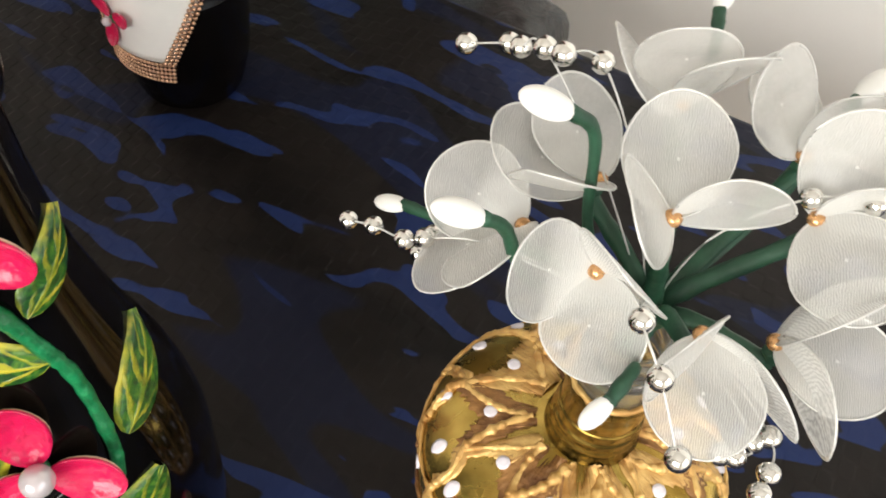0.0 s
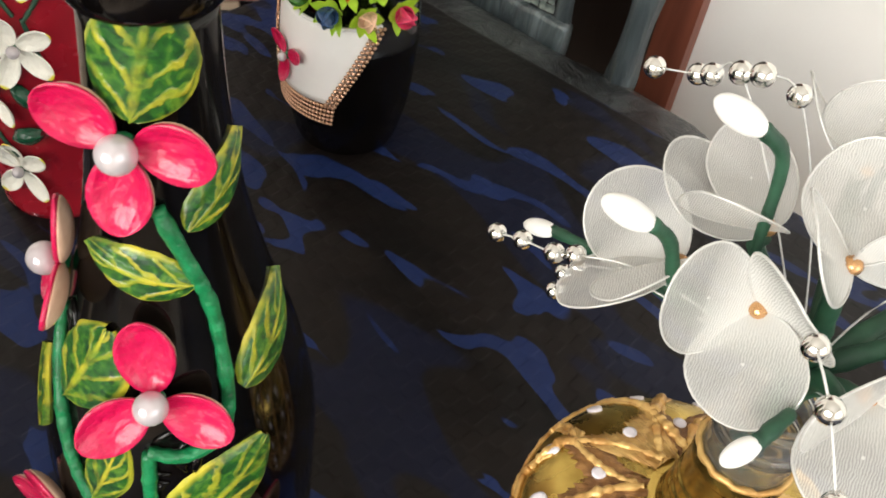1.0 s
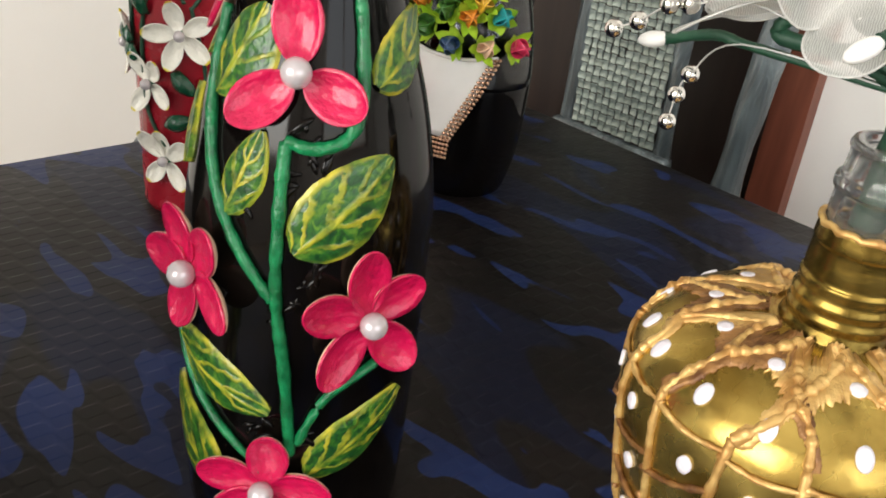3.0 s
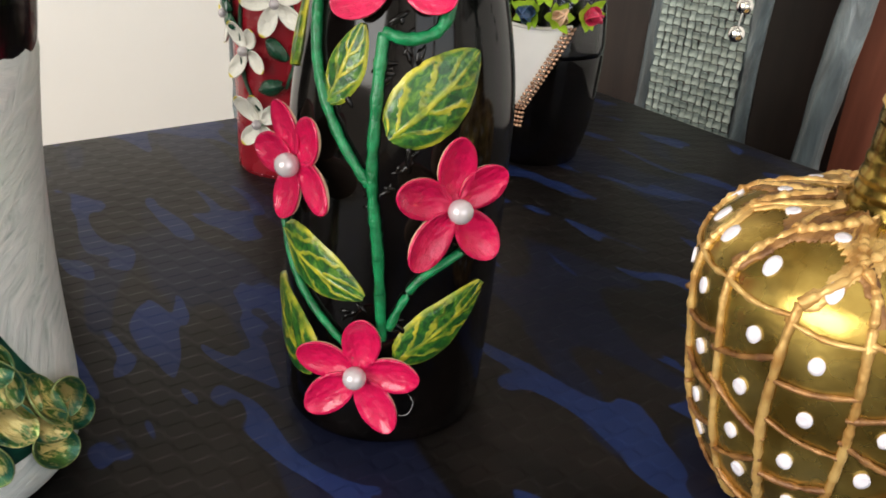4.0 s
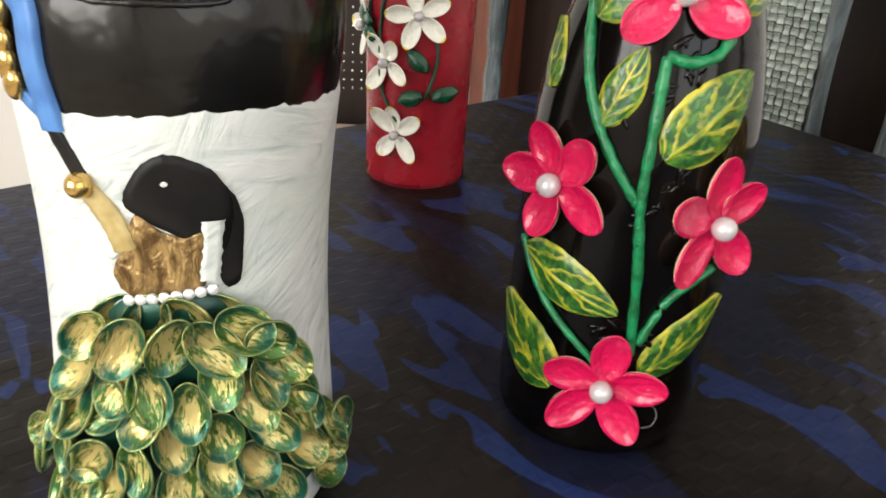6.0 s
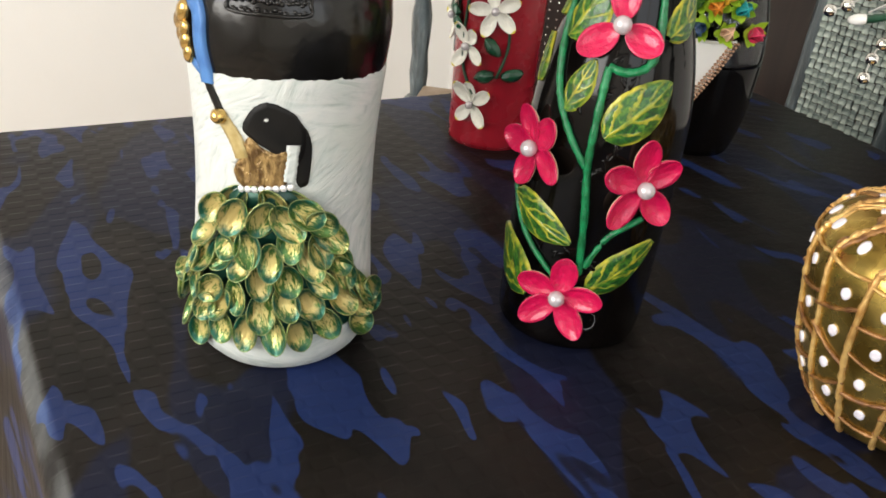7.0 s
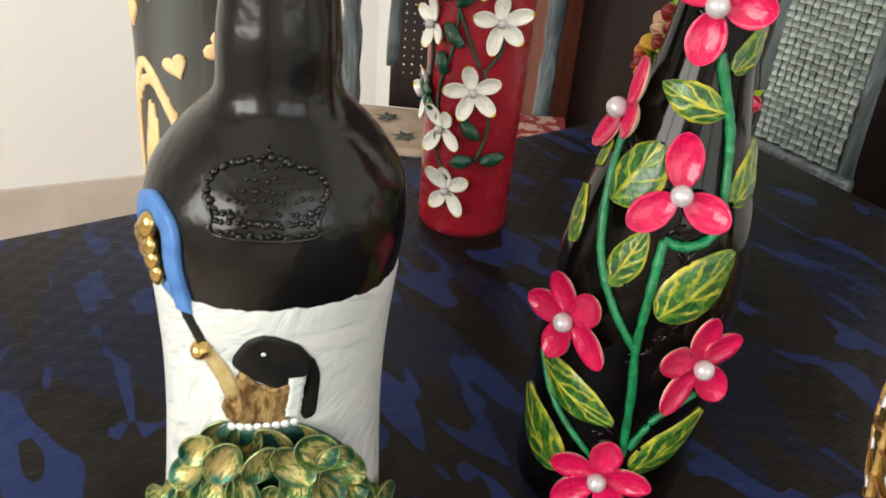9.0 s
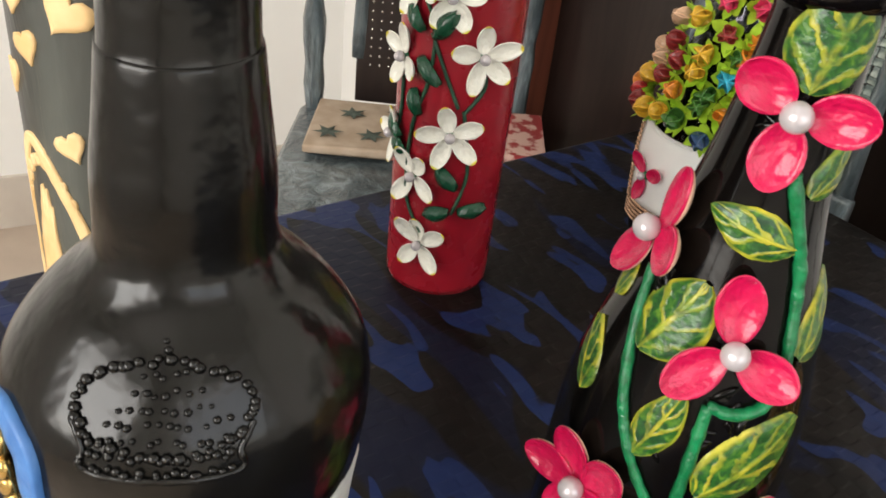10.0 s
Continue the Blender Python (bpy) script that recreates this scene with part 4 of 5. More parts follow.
def crest():
    """A raised moulding in the black glass: a wide domed outline over a straight band, filled with studs."""
    bm = bmesh.new()
    studs = []
    for k in range(46):
        a = math.tau * k / 46
        hh, ww = math.sin(a), math.cos(a)
        studs.append((0.2042 + 0.0088 * hh, -52 + 28.5 * ww, 1.5))
    for i in range(5):
        for k in range(-6, 7):
            if abs(k) < 7 - i:
                studs.append((0.1985 + i * 0.0031, -52 + k * 3.5 + (i % 2) * 1.7, 1.0))
    for k in range(-9, 10):
        studs.append((0.1950, -52 + k * 2.2, 1.2))
        studs.append((0.1915, -52 + k * 2.1, 1.2))
    for k in range(4):
        studs.append((0.2125 + k * 0.0013, -52, 1.0))
    rng = random.Random(3)
    for h, a, size in studs:
        m = W.seat(h + rng.uniform(-1, 1) * 0.0007, a + rng.uniform(-1, 1) * 1.2, 0.0003)
        bmesh.ops.create_icosphere(bm, subdivisions=1, radius=size * rng.uniform(0.0007, 0.0011), matrix=m @ Matrix.Diagonal((1.1, 1, 0.8, 1)))
    return bm


child("crest_outline", W.stem([(0.2005, -79), (0.1955, -74), (0.1905, -73), (0.1900, -52), (0.1905, -31), (0.1955, -30), (0.2005, -25)], 0.0009, 0.0002, 0.5), BLACK_PAINT, skirt_bottle)
tagged(child("raised_crest", crest(), BLACK_PAINT, skirt_bottle, "raised crest moulded in the black glass"), kind="stuff")
child("painted_patch", W.patch([(0.108, -66), (0.1085, -38), (0.09, -12), (0.06, 8), (0.038, 22), (0.026, 4), (0.026, -30), (0.026, -60), (0.027, -90), (0.032, -116), (0.06, -102), (0.09, -86)], 0.0012), TEAL, skirt_bottle, "dark teal paint under the shells")
SKIRT_ROWS = (
    [(0.0990, -73), (0.1000, -61), (0.0998, -47), (0.1003, -35)],
    [(0.0193, -95.4), (0.0288, -76.8), (0.0290, -61.5), (0.0300, -46), (0.0290, -31), (0.033, -15.8), (0.0240, 12), (0.0290, 28), (0.0252, -110)],
    [(0.03, -127), (0.038, -118), (0.0369, -88), (0.0419, -77.5), (0.0421, -52), (0.0479, -38.7), (0.0467, -25.7), (0.0449, -5.5), (0.040, 20), (0.036, 8)],
    [(0.0486, -111), (0.0499, -96), (0.0499, -83), (0.050, -66.7), (0.0607, -53), (0.0610, -38), (0.0578, -20), (0.053, 0.7), (0.0469, 9)],
    [(0.0620, -98), (0.0682, -88), (0.0728, -75.7), (0.0703, -63.2), (0.0719, -47.9), (0.0720, -27), (0.0617, -8), (0.070, -10)],
    [(0.0828, -85.5), (0.0786, -59.3), (0.0833, -38), (0.0800, -70), (0.0780, -22), (0.0850, -17)],
    [(0.0978, -78), (0.0952, -66.9), (0.0962, -51.6), (0.0945, -39.3), (0.0995, -30), (0.0930, -22)],
)
rng = random.Random(11)
for k, row in enumerate(SKIRT_ROWS, -1):
    for h, a in row:
        r = W.radius(h)
        dx, dh = radians(a + 52) * r, h - 0.118
        roll = math.degrees(math.atan2(dx, dh)) + rng.uniform(-20, 20)
        size = rng.uniform(0.0190, 0.0230)
        m = W.seat(h, a, 0.0052 + 0.0012 * k, roll, rng.uniform(-6, 18)) @ Matrix.Translation((0, -size / 2, 0)) @ Matrix.Rotation(rng.uniform(-0.45, 0.45), 4, "Y")
        child("nutshell", shell(size, rng.uniform(0.0128, 0.0148), 0.0034, 0.0009, 14, 10, 1.0, True), GOLD_SHELL, skirt_bottle, "", m)

# ---- red bottle with white nutshell flowers ----
R = Bottle(-0.390, 0.368, (0, 0), smooth_profile([(0, 0.033), (0.003, 0.0355), (0.05, 0.036), (0.1, 0.0368), (0.15, 0.0375), (0.23, 0.0375), (0.255, 0.033), (0.275, 0.02), (0.29, 0.0145), (0.33, 0.014)], 5))
red_bottle = R.empty("decorated_bottle", "red painted bottle with white yellow-tipped nutshell flowers", "bottle")
child("body", lathe(R.profile, 72, R.lean), RED_PAINT, red_bottle)
child("base_rim", tube([Vector((0.0352 * math.cos(math.tau * k / 48), 0.0352 * math.sin(math.tau * k / 48), 0.0016)) for k in range(48)], 0.0007, 6, 0.2, True), SMOKE, red_bottle, "bare glass rim at the foot")
for h, a, petals in (
    (0.0394, -81.3, [(-41, 23), (-8, 20), (52, 24), (137, 22.4), (-144, 18)]),
    (0.0877, -93.9, [(-31, 20.6), (30, 17), (117, 21.4), (-149, 21.4)]),
    (0.1206, -60.9, [(-14, 20.5), (61, 22), (130, 22), (-159, 22), (-87, 21.5)]),
    (0.1712, -39.9, [(-3, 19.9), (70, 23), (131, 20.8), (-163, 22.3), (-76, 22)]),
    (0.1619, -116.8, [(11, 22), (114, 18.7), (-160, 18.9), (-60, 18)]),
    (0.1075, -130, [(20, 22.5), (168, 18.7), (-90, 18)]),
    (0.205, -70, [(-150, 20), (150, 20), (0, 20), (75, 20), (-75, 20)]),
    (0.208, -105, [(-160, 20), (100, 20), (10, 20)]),
):
    shell_flower(R, red_bottle, h, a, petals, WHITE_SHELL, 0.0034, 0.0048, 0.0116, "white nutshell petals with yellow tips round a pearl", 14)
for h0, a0, h1, a1 in ((0.063, -79, 0.069, -52), (0.066, -46, 0.0713, -17), (0.0975, -70, 0.0845, -49), (0.121, -132, 0.111, -108), (0.1455, -102, 0.1295, -92), (0.166, -97, 0.1525, -72), (0.1945, -111, 0.182, -92), (0.1795, -84, 0.197, -64), (0.1092, -122, 0.1005, -104)):
    r = R.radius(h0)
    d = Vector((h1 - h0, radians(a1 - a0) * r))
    m = R.seat(h0, a0, 0.0042, math.degrees(math.atan2(d.y, d.x)), 0)
    child("green_shell", shell(d.length, 0.0112, 0.0036, hollow=-1.0), GREEN_SHELL, red_bottle, "dark green nutshell leaf", m)
for line in ([(0.0484, -80.8), (0.073, -101.5), (0.1179, -100.6), (0.151, -86.7), (0.1827, -83.7), (0.2004, -94.8)], [(0.0652, -51.9), (0.0946, -40.7), (0.1371, -51.1)], [(0.1354, -50.9), (0.1499, -35.5), (0.1588, -34.6)], [(0.1822, -86.4), (0.1574, -69.3), (0.1388, -56.5)], [(0.1076, -126), (0.125, -118), (0.15, -117)]):
    child("stem", R.stem(line, 0.0012), TAPE, red_bottle, "thin dark green stem")

# ---- dark bottle with cream cut-outs ----
B = Bottle(-0.410, 0.1325, (0.010, 0.006), smooth_profile([(0, 0.038), (0.005, 0.0415), (0.15, 0.042), (0.25, 0.042), (0.28, 0.0385), (0.305, 0.029), (0.325, 0.019), (0.34, 0.0155), (0.40, 0.0145)], 5))
cream_bottle = B.empty("decorated_bottle", "tall dark painted bottle with cream hearts and arch", "bottle")
child("body", lathe(B.profile, 80, B.lean), GREY_BRUSHED, cream_bottle)


def heart(h, a, size, turn):
    out = []
    for k in range(18):
        t = math.tau * k / 18
        x, y = 16 * math.sin(t) ** 3 / 17, (13 * math.cos(t) - 5 * math.cos(2 * t) - 2 * math.cos(3 * t) - math.cos(4 * t)) / 17
        c, s = math.cos(radians(turn)), math.sin(radians(turn))
        out.append((h + size * (y * c + x * s), a + math.degrees(size * (x * c - y * s) / B.radius(h))))
    return out


for h, a, s, turn in ((0.1905, -72, 0.0072, 25), (0.2418, -66, 0.0105, -35), (0.226, -93, 0.0075, 20), (0.211, -114, 0.0078, 10), (0.2015, -43, 0.008, 60), (0.243, -100, 0.007, 0), (0.262, -112, 0.008, 30)):
    child("heart", B.patch(heart(h, a, s, turn), 0.001, 3, False), CREAM, cream_bottle, "cream cut-out heart")
child("arch", B.strip([(0.02, -63), (0.08, -64), (0.125, -65), (0.146, -68.5), (0.161, -75), (0.178, -88), (0.187, -99), (0.184, -108), (0.165, -118), (0.12, -126), (0.05, -128)], 0.0052, 0.001, 0.25), CREAM, cream_bottle, "cream arch with scalloped edge")
for k in range(9):
    f = k / 8
    child("scallop", B.patch([(0.152 + 0.028 * math.sin(math.pi * (0.15 + 0.75 * f)) + 0.0028 * math.cos(t), -76 - 42 * f + 3.6 * math.sin(t)) for t in (0, 1.05, 2.1, 3.14, 4.2, 5.2)], 0.0009, 2), CREAM, cream_bottle)
for outline in (
    [(0.167, -97), (0.160, -91), (0.145, -90), (0.12, -84), (0.07, -76), (0.02, -76), (0.02, -121), (0.07, -118), (0.125, -110), (0.15, -104)],
    [(0.143, -80), (0.138, -76), (0.12, -74), (0.10, -72), (0.10, -76), (0.13, -82)],
):
    child("cut_out", B.patch(outline, 0.0009, 4, True, 0.12), CREAM, cream_bottle, "plain cream cut-out shape inside the arch")

# ---- black flask with a pot of paper buds ----
C = Bottle(-0.2594, 0.5063, (0.0128, 0.0078), smooth_profile([(0, 0.030), (0.004, 0.035), (0.03, 0.0412), (0.06, 0.0435), (0.09, 0.0440), (0.12, 0.0408), (0.15, 0.0338), (0.18, 0.026), (0.205, 0.0205), (0.235, 0.0172), (0.262, 0.017)], 5))
pot_flask = C.empty("decorated_bottle", "flask painted black below with white card pot of paper buds", "bottle")
split = [(h, r - 0.0030 * min(1, max(0, (h - 0.084) / 0.02))) for h, r in C.profile if h <= 0.108]
child("painted_base", lathe(split, 72, C.lean), DARK_GLASS, pot_flask, "black painted lower half")
child("glass_body", lathe([p for p in C.profile if p[0] >= 0.0835], 72, C.lean), SMOKE, pot_flask, "bare smoky glass upper half")
child("dark_lining", lathe([(h, r - 0.0032) for h, r in C.profile if 0.104 < h < 0.24], 48, C.lean), BLACK_PAINT, pot_flask)


def card():
    bm = bmesh.new()
    rows = []
    for lift in (0.0032, 0.0012):
        for i in range(13):
            f = i / 12
            row = []
            for j in range(15):
                g = j / 14
                top_h = 0.1120 - 0.004 * g - 0.004 * math.sin(math.pi * g)
                h = 0.0500 + (top_h - 0.0500) * f
                a = (-144 - 10 * f) + ((-79 + 34 * f) - (-144 - 10 * f)) * g
                row.append(bm.verts.new(C.point(h, a, lift)[0]))
            rows.append(row)
    grid_faces(bm, rows[:13])
    grid_faces(bm, rows[13:])
    for i in range(12):
        for j in (0, 14):
            bm.faces.new((rows[i][j], rows[i + 1][j], rows[i + 14][j], rows[i + 13][j]))
    for i in (0, 12):
        for j in range(14):
            bm.faces.new((rows[i][j], rows[i][j + 1], rows[i + 13][j + 1], rows[i + 13][j]))
    return bm


pot = child("card_pot", card(), FOAM, pot_flask, "white card cut as a flower pot")
child("pot_rim", C.stem([(0.1120, -154), (0.108, -127), (0.106, -100), (0.1055, -72), (0.108, -45)], 0.0013, 0.003, 0.05), FOAM, pot_flask)
stone = mesh_of("rhinestone", ball(0.00145, (1, 1, 0.75), 8, 5), RHINE)
for i in range(5):
    for j in range(22):
        f = j / 21
        child("rhinestone", stone, RHINE, pot, "", C.seat(0.0492 - 0.0033 * i - 0.001 * f, -146 + 67 * f - i * 0.4, 0.0036))
for i in range(20):
    for j in range(3):
        f = i / 19
        child("rhinestone", stone, RHINE, pot, "", C.seat(0.0505 + 0.056 * f, -77.5 + 34 * f - 3.6 * j, 0.0044))
        if j < 2:
            child("rhinestone", stone, RHINE, pot, "", C.seat(0.0505 + 0.060 * f, -145.5 - 10 * f + 3.6 * j, 0.0044))
shell_flower(C, pot_flask, 0.0745, -122, [(-45, 18), (66, 19), (-168, 20)], RED_SHELL, 0.0030, 0.0085, 0.0105, RED_LABEL, 8)

BUD_COLORS = {"orange": (0.60, 0.20, 0.02), "yellow": (0.62, 0.36, 0.03), "red": (0.42, 0.02, 0.025), "teal": (0.01, 0.26, 0.28), "navy": (0.025, 0.06, 0.14), "peach": (0.66, 0.42, 0.27), "pink": (0.55, 0.03, 0.09), "green": (0.04, 0.13, 0.02), "sky": (0.02, 0.30, 0.42), "maroon": (0.22, 0.02, 0.02)}
BUD_MATS = {k: shell_paint(k + "_bud", v, tuple(min(1, c * 1.35) for c in v), rough=0.35) for k, v in BUD_COLORS.items()}


def sepals(rng):
    """A ragged star of cut paper leaves, open towards +z."""
    bm = bmesh.new()
    for k in range(6):
        a = math.tau * k / 6 + rng.uniform(-0.3, 0.3)
        ln, w, lift = rng.uniform(0.0095, 0.0140), rng.uniform(0.0032, 0.0048), rng.uniform(0.35, 1.0)
        d, s = Vector((math.cos(a), math.sin(a), 0)), Vector((-math.sin(a), math.cos(a), 0))
        rows = []
        for f, q in ((0.1, 0.5), (0.45, 1.0), (0.75, 0.75), (1.0, 0.08)):
            c = d * (ln * f) + Z * (ln * lift * f * f)
            rows.append([bm.verts.new(c + s * (w * q * g) + Z * (0.0008 * abs(g))) for g in (-1, 0, 1)])
        grid_faces(bm, rows)
    return bm


def paper_bud(h, a, color, size, rng, roll):
    m = C.seat(h, a, 0.0055, roll, rng.uniform(-18, 18))
    bud = child("bud_leaves", sepals(rng), LIME, pot_flask, "%s shell bud in ragged lime paper leaves" % color, m)
    for k in range(3):
        mm = Matrix.Rotation(math.tau * k / 3 + rng.random(), 4, "Z") @ Matrix.Translation((0, -0.0030 * size, 0.0015)) @ Matrix.Rotation(radians(78 + rng.uniform(-8, 6)), 4, "X")
        child("bud_petal", shell(0.0120 * size, 0.0112 * size, 0.0036 * size, 0.0006, 8, 6, 1.0, True), BUD_MATS[color], bud, "", mm)


rng = random.Random(5)
for h, a, color in (
    (0.124, -156, "red"), (0.1205, -136, "yellow"), (0.1235, -122, "yellow"), (0.138, -117, "orange"), (0.1536, -104, "yellow"), (0.1235, -105, "green"),
    (0.1330, -93, "green"), (0.1540, -77, "sky"), (0.1330, -75, "orange"), (0.1520, -56, "red"), (0.1330, -48.5, "teal"), (0.1165, -83, "navy"),
    (0.1140, -60, "peach"), (0.1150, -33, "pink"), (0.1502, -152, "peach"), (0.1658, -74, "green"), (0.1430, -88, "green"), (0.1532, -166, "peach"),
    (0.1270, -165, "orange"), (0.1645, -103, "yellow"), (0.1787, -153, "peach"), (0.1812, -89, "maroon"), (0.1680, -64, "orange"), (0.1989, -61, "pink"),
    (0.1419, -64, "yellow"), (0.1653, -140, "maroon"), (0.1440, -132, "maroon"), (0.186, -122, "yellow"), (0.178, -60, "orange"), (0.200, -100, "pink"), (0.138, -150, "yellow"), (0.155, -122, "maroon"), (0.120, -150, "maroon"),
):
    paper_bud(h, a, color, rng.uniform(1.1, 1.35), rng, rng.uniform(-180, 180))

# ---- gold flask ----
G = Bottle(-0.001, 0.2175, (0, 0), smooth_profile([(0, 0.031), (0.003, 0.035), (0.012, 0.042), (0.036, 0.052), (0.057, 0.0562), (0.075, 0.0592), (0.09, 0.0603), (0.102, 0.058), (0.1105, 0.052), (0.1165, 0.042), (0.1198, 0.03), (0.1215, 0.0185)], 4))
gold_flask = G.empty("gold_flask", "round gold painted glass flask with relief net and white dots", "flask")
child("body", lathe(G.profile, 96, (0, 0), 0.0006), GOLD_LEAF, gold_flask)
NECK = smooth_profile([(0.1180, 0.0200), (0.1210, 0.0188), (0.1232, 0.0180), (0.1252, 0.0172), (0.1275, 0.0176), (0.1300, 0.0168), (0.1325, 0.0172), (0.1350, 0.0163), (0.1385, 0.0165), (0.1400, 0.0158), (0.1440, 0.0160), (0.1500, 0.0158), (0.1515, 0.0162), (0.157, 0.0157)], 4)
child("neck", lathe([(h, r * 0.96) for h, r in NECK], 64, (0.020, 0)), GOLD_NECK, gold_flask, "ringed neck in worn gold paint")
child("neck_rim", tube([Vector((0.0031 + 0.0149 * math.cos(math.tau * k / 40), 0.0149 * math.sin(math.tau * k / 40), 0.1570 + 0.0006 * math.sin(k * 2.1))) for k in range(40)], 0.0012, 7, 0.4, True), GOLD_RIDGE, gold_flask)
MOUTH = smooth_profile([(0.156, 0.0142), (0.166, 0.0140), (0.168, 0.0150), (0.171, 0.0150), (0.173, 0.0138), (0.179, 0.0134), (0.181, 0.0142), (0.183, 0.0136)], 4)
bm = lathe(MOUTH + [(h, r - 0.0032) for h, r in reversed(MOUTH)], 56, (0.020, 0))
child("mouth", bm, CLEAR, gold_flask, "bare frosted glass mouth")
rng = random.Random(21)
# forked ridges over the shoulder, laid out by the distance from the neck
RIBS = 15


def shoulder(r):
    """The height at which the shoulder has that radius."""
    upper = [(h, q) for h, q in G.profile if h > 0.092]
    return float(np.interp(-r, [-q for h, q in upper], [h for h, q in upper]))


def near(a, b):
    return b + (a - b + 180) % 360 - 180


inner = [(0.0195, 36 * k + rng.uniform(-6, 6)) for k in range(10)]
outer = [(0.0440 + rng.uniform(-0.004, 0.003), 36 * k + 18 + rng.uniform(-6, 6)) for k in range(10)]
knees = [(0.0575, 24 * k + 12 + rng.uniform(-2.5, 2.5)) for k in range(RIBS)]
runs = [(inner[(k + d) % 10], outer[k]) for k in range(10) for d in (0, 1)]
for knee in knees:
    runs.append((min(outer, key=lambda q: abs(near(q[1], knee[1]) - knee[1])), knee))
for (r0, a0), (r1, a1) in runs:
    a0 = near(a0, a1)
    bend = rng.uniform(-4, 4)
    line = [(shoulder(r0 + (r1 - r0) * f), a0 + (a1 - a0) * f + bend * math.sin(math.pi * f)) for f in (0, 0.25, 0.5, 0.75, 1)]
    child("relief_ridge", G.stem(line, rng.uniform(0.0012, 0.0020), 0.0003, 0.8), GOLD_RIDGE, gold_flask)
    child("relief_smear", G.strip([(h, a + rng.uniform(-2, 2)) for h, a in line], rng.uniform(0.0035, 0.0065), 0.0006, 0.6), BROWN_RIDGE if rng.random() < 0.25 else GOLD_RIDGE, gold_flask)
# upright ribs down the belly
for k in range(RIBS):
    r, a = knees[k]
    line = [(shoulder(r), a)] + [(z, 24 * k + 12 + rng.uniform(-2.5, 2.5)) for z in (0.078, 0.055, 0.032, 0.010, 0.002)]
    child("relief_ridge", G.stem(line, rng.uniform(0.0013, 0.0018), 0.0004, 0.5), GOLD_RIDGE, gold_flask, "upright gold rib")
# cords that sag from rib to rib
for level, slope in ((0.0985, 0.0), (0.078, 0.006), (0.057, -0.006), (0.036, 0.006), (0.016, -0.004)):
    for k in range(RIBS):
        h = level + rng.uniform(-0.002, 0.002)
        lean = slope * (1 if k % 2 else 0.4)
        a0 = 24 * k + 12
        child("relief_cord", G.stem([(h - lean, a0 - 1), (h - 0.0015, a0 + 12), (h + lean, a0 + 25)], rng.uniform(0.0008, 0.0013), 0.0008, 0.6), BROWN_RIDGE if level < 0.09 else GOLD_RIDGE, gold_flask, "thin brown cord between the ribs")
# one white dot to each field
dots = [(z + rng.uniform(-0.002, 0.002), 24 * k + rng.uniform(-3, 3)) for z in (0.088, 0.067, 0.046, 0.026) for k in range(RIBS)]
dots += [(shoulder(0.0535), 24 * k + rng.uniform(-4, 4)) for k in range(RIBS)]
dots += [(shoulder(0.0350), 36 * k + rng.uniform(-4, 4)) for k in range(10)]
for h, a in dots:
    r = G.radius(h)
    ring = [math.tau * k / 10 for k in range(10)]
    round_dot = [(shoulder(r - 0.0025 * math.cos(t)) if h > 0.1 else h + 0.0030 * math.cos(t), a + math.degrees(0.0025 * math.sin(t) / r)) for t in ring]
    child("painted_dot", G.patch(round_dot, 0.0010, 2), DOT, gold_flask)

# ---- bouquet of sheer white flowers ----
bouquet = thing("artificial_bouquet", "white sheer nylon flowers with silver beads in the gold flask", "flowers")


def net_petal(tip, lateral, width):
    """A wire loop with stocking stretched over it, from the origin to tip."""
    d = Vector(tip)
    ln = d.length
    d.normalize()
    s = Vector(lateral)
    s = (s - d * s.dot(d)).normalized()
    n = d.cross(s)
    ring, seg = [], 36
    for k in range(seg):
        a = math.tau * k / seg
        y = ln * (0.5 - 0.5 * math.cos(a))
        x = width / 2 * math.sin(a) * (0.8 + 0.2 * min(1, y / ln * 1.8))
        bend = 0.16 * ln * (y / ln) ** 2 - 0.10 * abs(x)
        ring.append(d * y + s * x - n * bend)
    fabric = bmesh.new()
    mid = sum(ring, Vector()) / seg + n * (0.06 * ln)
    rows = []
    for f in (1.0, 0.75, 0.5, 0.25, 0.03):
        rows.append([fabric.verts.new(mid + (p - mid) * f + n * (0.02 * ln * (1 - f * f))) for p in ring])
    grid_faces(fabric, rows, True, lambda i, j: (0.5 - 0.5 * math.cos(math.tau * (j % seg) / seg) * (1 - i * 0.24), i / 4))
    fabric.faces.new(rows[-1])
    return fabric, tube(ring, 0.00036, 6, 0, True)


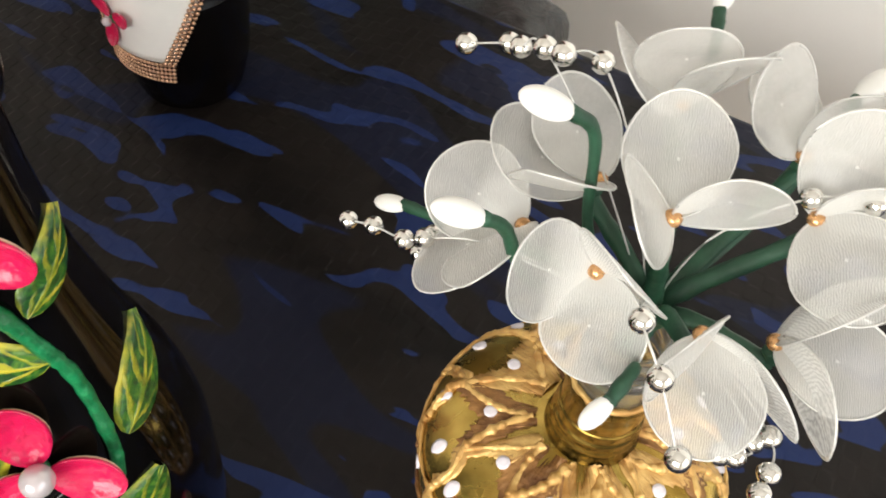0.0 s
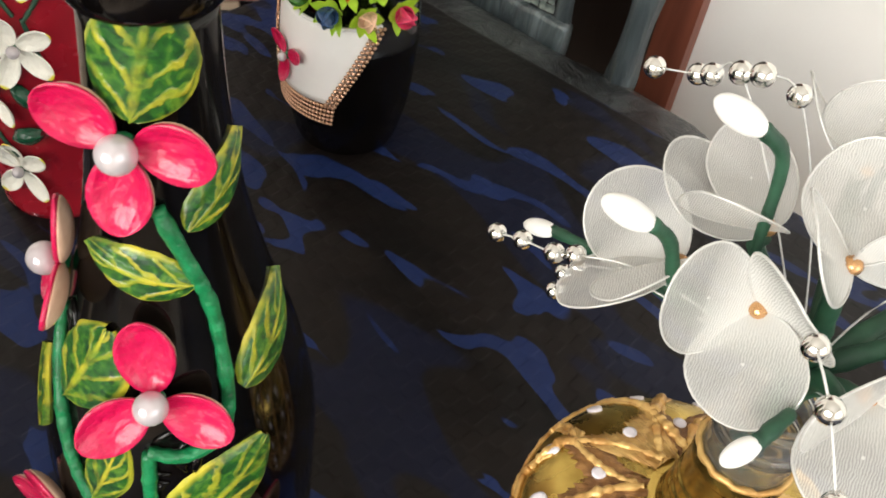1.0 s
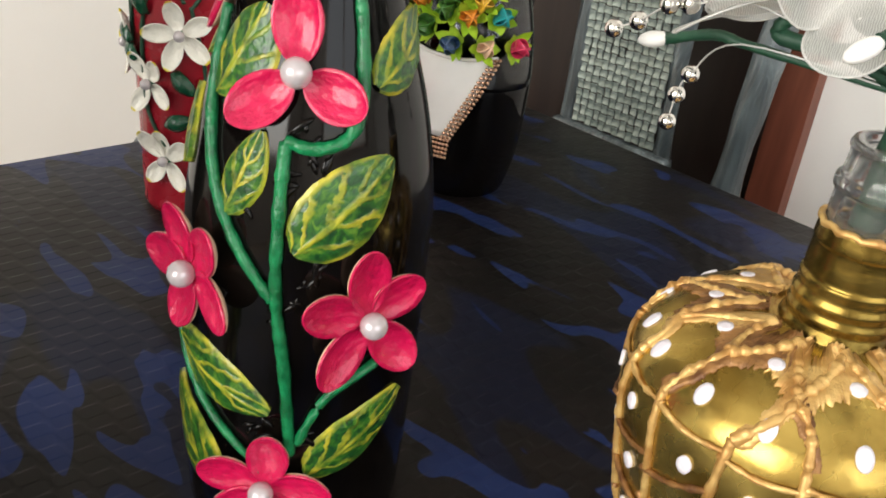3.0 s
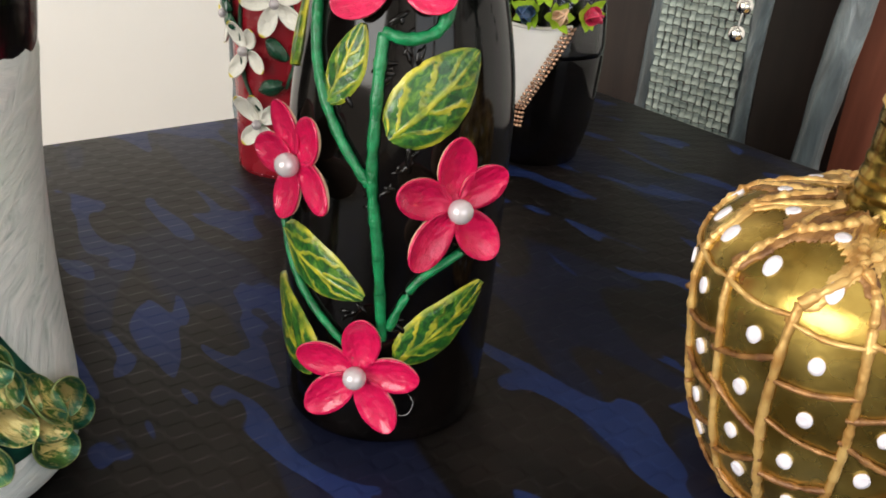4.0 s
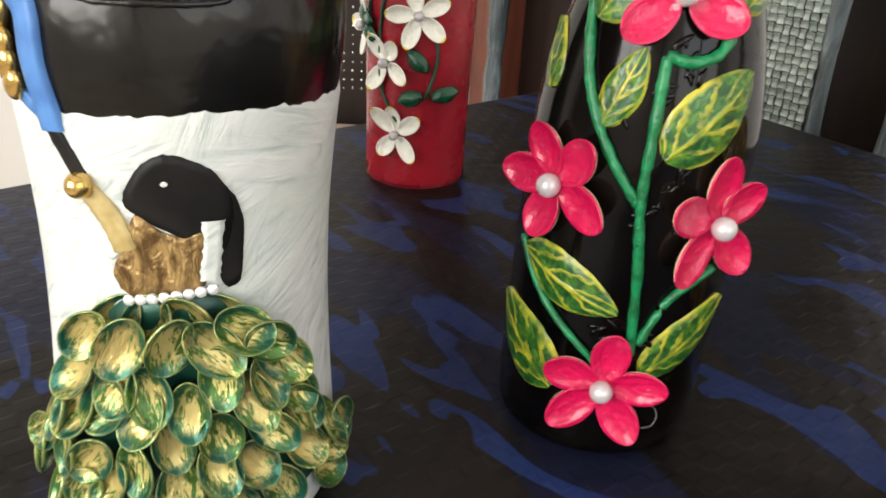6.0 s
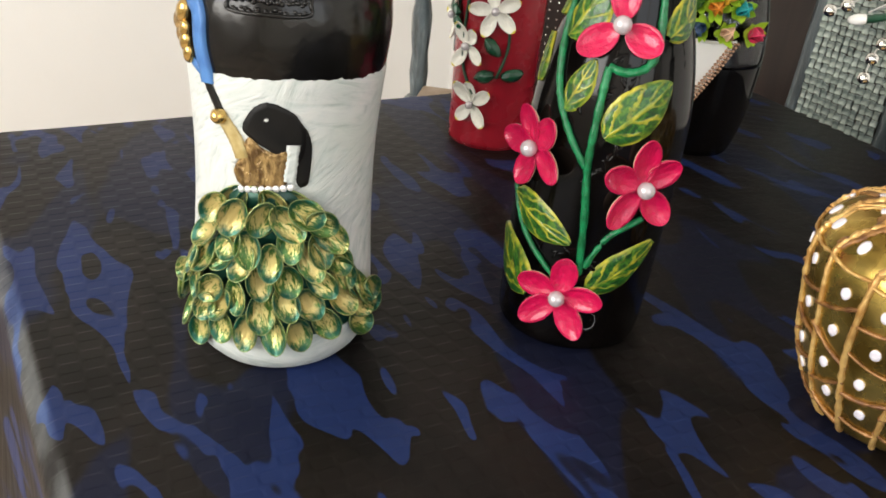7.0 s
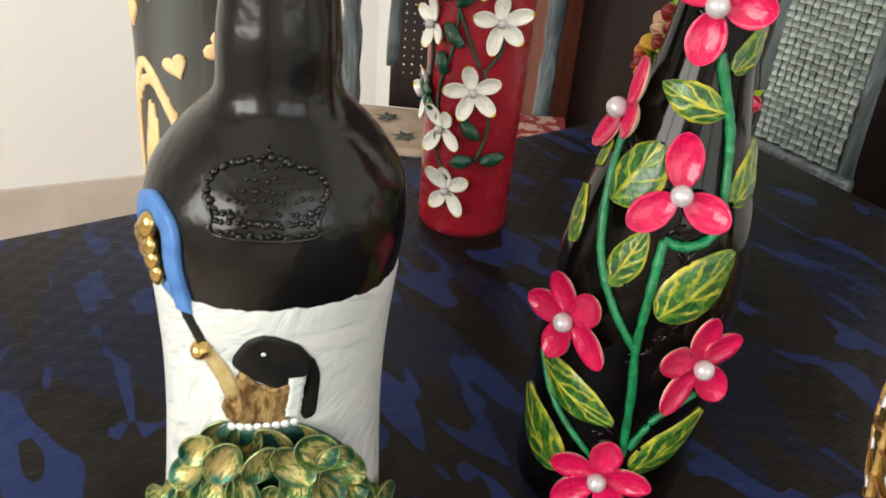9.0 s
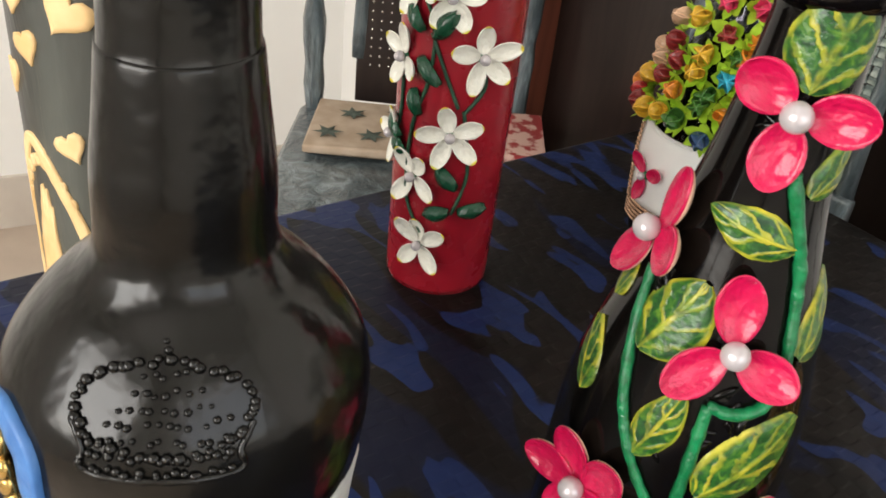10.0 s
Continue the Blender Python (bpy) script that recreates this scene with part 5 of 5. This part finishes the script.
HUB = Vector((0.002, 0.214, 0.198))
FLOWERS = (
    ((-0.006, 0.212, 0.242), [((0.000, 0.031, 0.014), (0.028, -0.005, 0.010)), ((-0.017, -0.010, 0.013), (-0.018, 0.018, 0.017)), ((0.027, 0.003, 0.011), (0.016, 0.010, -0.024))]),
    ((-0.022, 0.204, 0.226), [((-0.025, -0.008, 0.003), (0.004, 0.014, 0.028)), ((0.001, -0.025, -0.016), (0.0275, -0.009, 0.018)), ((0.008, -0.016, 0.020), (0.021, -0.004, -0.025))]),
    ((0.007, 0.192, 0.221), [((0.002, -0.030, -0.010), (0.028, 0.002, 0.012)), ((0.025, -0.023, 0.001), (0.009, 0.008, -0.027)), ((-0.012, -0.025, 0.014), (-0.010, -0.007, -0.027))]),
    ((-0.022, 0.238, 0.226), [((-0.034, 0.006, 0.008), (0.004, 0.030, 0.006)), ((-0.015, 0.027, 0.012), (0.027, 0.013, -0.003)), ((-0.022, -0.022, 0.014), (-0.020, 0.014, -0.015))]),
    ((-0.0387, 0.2274, 0.214), [((-0.0285, 0.0093, 0.0114), (0.0142, 0.0190, 0.0200)), ((-0.030, -0.020, -0.004), (0.004, -0.028, 0.009)), ((-0.018, -0.028, 0.011), (0.020, -0.006, 0.020))]),
    ((0.000, 0.264, 0.236), [((-0.006, -0.002, 0.033), (0.030, 0.0, 0.005)), ((-0.028, -0.001, 0.020), (-0.002, 0.028, -0.002)), ((0.014, -0.005, 0.030), (0.023, 0.016, -0.009))]),
    ((0.037, 0.254, 0.232), [((-0.018, 0.013, 0.026), (0.020, 0.022, 0.003)), ((0.021, 0.0, 0.027), (0.023, 0.005, -0.018)), ((-0.008, 0.032, 0.008), (0.027, 0.009, -0.009))]),
    ((0.036, 0.226, 0.235), [((0.013, 0.014, 0.028), (0.029, -0.009, -0.008)), ((0.010, -0.032, 0.004), (0.024, 0.009, 0.018)), ((0.028, -0.006, 0.016), (0.013, 0.007, -0.026))]),
    ((0.030, 0.199, 0.213), [((0.029, -0.012, 0.006), (0.012, 0.024, 0.012)), ((0.014, -0.031, 0.003), (0.006, 0.0, -0.028)), ((0.020, 0.008, 0.026), (0.018, 0.015, 0.015))]),
)
SPREAD = Vector((0.003, -0.0005, 0.0015))
for k, (centre, petals) in enumerate(FLOWERS):
    c = Vector(centre) + (SPREAD if k != 4 else Vector())
    f = child("flower", ball(0.0027, (1, 1, 0.9), 14, 9), COPPER_BEAD, bouquet, "sheer white wire petals round a copper bead", Matrix.Translation(c))
    for tip, lateral in petals:
        fabric, wire = net_petal(tip, lateral, min(max(Vector(lateral).length, 0.025), 0.032))
        p = child("net_petal", fabric, NET, f)
        child("petal_wire", wire, WIRE, p)
    out = (c - HUB).normalized()
    line = [HUB + Vector((0, 0, -0.005)), HUB + out * 0.012 + Z * 0.002, c - Z * 0.009, c - Z * 0.0035]
    child("flower_stem", tube(through_points(line, 6), 0.0034, 8, 0.25, taper=lambda q: 1 - 0.35 * q), TAPE, bouquet, "stem wrapped in dark green tape")
child("main_stem", tube(through_points([Vector((0.0, 0.2165, 0.150)), Vector((0.001, 0.216, 0.175)), HUB + Z * 0.006], 6), 0.0052, 10, 0.2), TAPE, bouquet, "bundle wrapped in dark green tape")
for tip, joint, end in (
    ((-0.0475, 0.2150, 0.2745), (-0.0335, 0.2185, 0.2675), (-0.0265, 0.2205, 0.2590)), ((-0.087, 0.2495, 0.1905), (-0.0755, 0.246, 0.194), (-0.060, 0.236, 0.200)),
    ((-0.0645, 0.1965, 0.2515), (-0.0505, 0.2000, 0.2455), (-0.0450, 0.2035, 0.2385)), ((-0.020, 0.163, 0.215), (-0.013, 0.170, 0.220), (-0.008, 0.178, 0.222)),
    ((0.014, 0.302, 0.260), (0.012, 0.292, 0.252), (0.012, 0.282, 0.244)), ((0.062, 0.275, 0.252), (0.052, 0.266, 0.246), (0.048, 0.260, 0.241)),
):
    t, j, e = Vector(tip), Vector(joint), Vector(end)
    m = (t - j).to_track_quat("Z", "Y").to_matrix().to_4x4()
    m.translation = (t + j) / 2
    ln = (t - j).length
    child("bud", ball(ln / 2, (0.52, 0.46, 1.0), 18, 12), BUD_WHITE, bouquet, "white satin bud", m)
    child("bud_stem", tube(through_points([j + (t - j) * 0.08, j, e, e + (HUB - e) * 0.16 - Z * max(0, e.z - 0.21) * 0.45, e + (HUB - e) * 0.5 - Z * max(0, e.z - 0.21) * 0.38, HUB], 6), 0.0024, 8, 0.2, taper=lambda q: 1 - 0.55 * q), TAPE, bouquet)
for line, foot in (
    ([(-0.095, 0.235, 0.195), (-0.086, 0.230, 0.200), (-0.075, 0.219, 0.209), (-0.069, 0.220, 0.210)], (-0.045, 0.218, 0.214)),
    ([(-0.0733, 0.2517, 0.1624), (-0.072, 0.2503, 0.1732), (-0.0681, 0.2452, 0.1826)], (-0.050, 0.230, 0.200)),
    ([(-0.065, 0.256, 0.254), (-0.053, 0.259, 0.254), (-0.050, 0.250, 0.260), (-0.044, 0.242, 0.267)], (-0.020, 0.235, 0.235)),
    ([(-0.0399, 0.2324, 0.2732), (-0.0287, 0.2405, 0.2661)], (-0.010, 0.235, 0.235)),
    ([(-0.003, 0.150, 0.231), (-0.010, 0.162, 0.244), (-0.015, 0.174, 0.248)], (-0.005, 0.200, 0.222)),
    ([(0.016, 0.167, 0.205), (0.020, 0.167, 0.205), (0.025, 0.172, 0.205)], (0.015, 0.195, 0.208)),
    ([(0.025, 0.157, 0.206), (0.028, 0.163, 0.206), (0.029, 0.173, 0.207)], (0.018, 0.195, 0.208)),
    ([(0.048, 0.224, 0.246), (0.033, 0.227, 0.242)], (0.010, 0.216, 0.232)),
):
    pts = [Vector(p) + SPREAD * 0.7 for p in line]
    s = child("bead_string", tube(through_points(pts + [Vector(foot), HUB], 6), 0.00032, 5), WIRE, bouquet, "silver beads on a thin thread")
    for p in pts:
        child("silver_bead", ball(0.0032, (1, 1, 1), 16, 10), SILVER, s, "", Matrix.Translation(p))
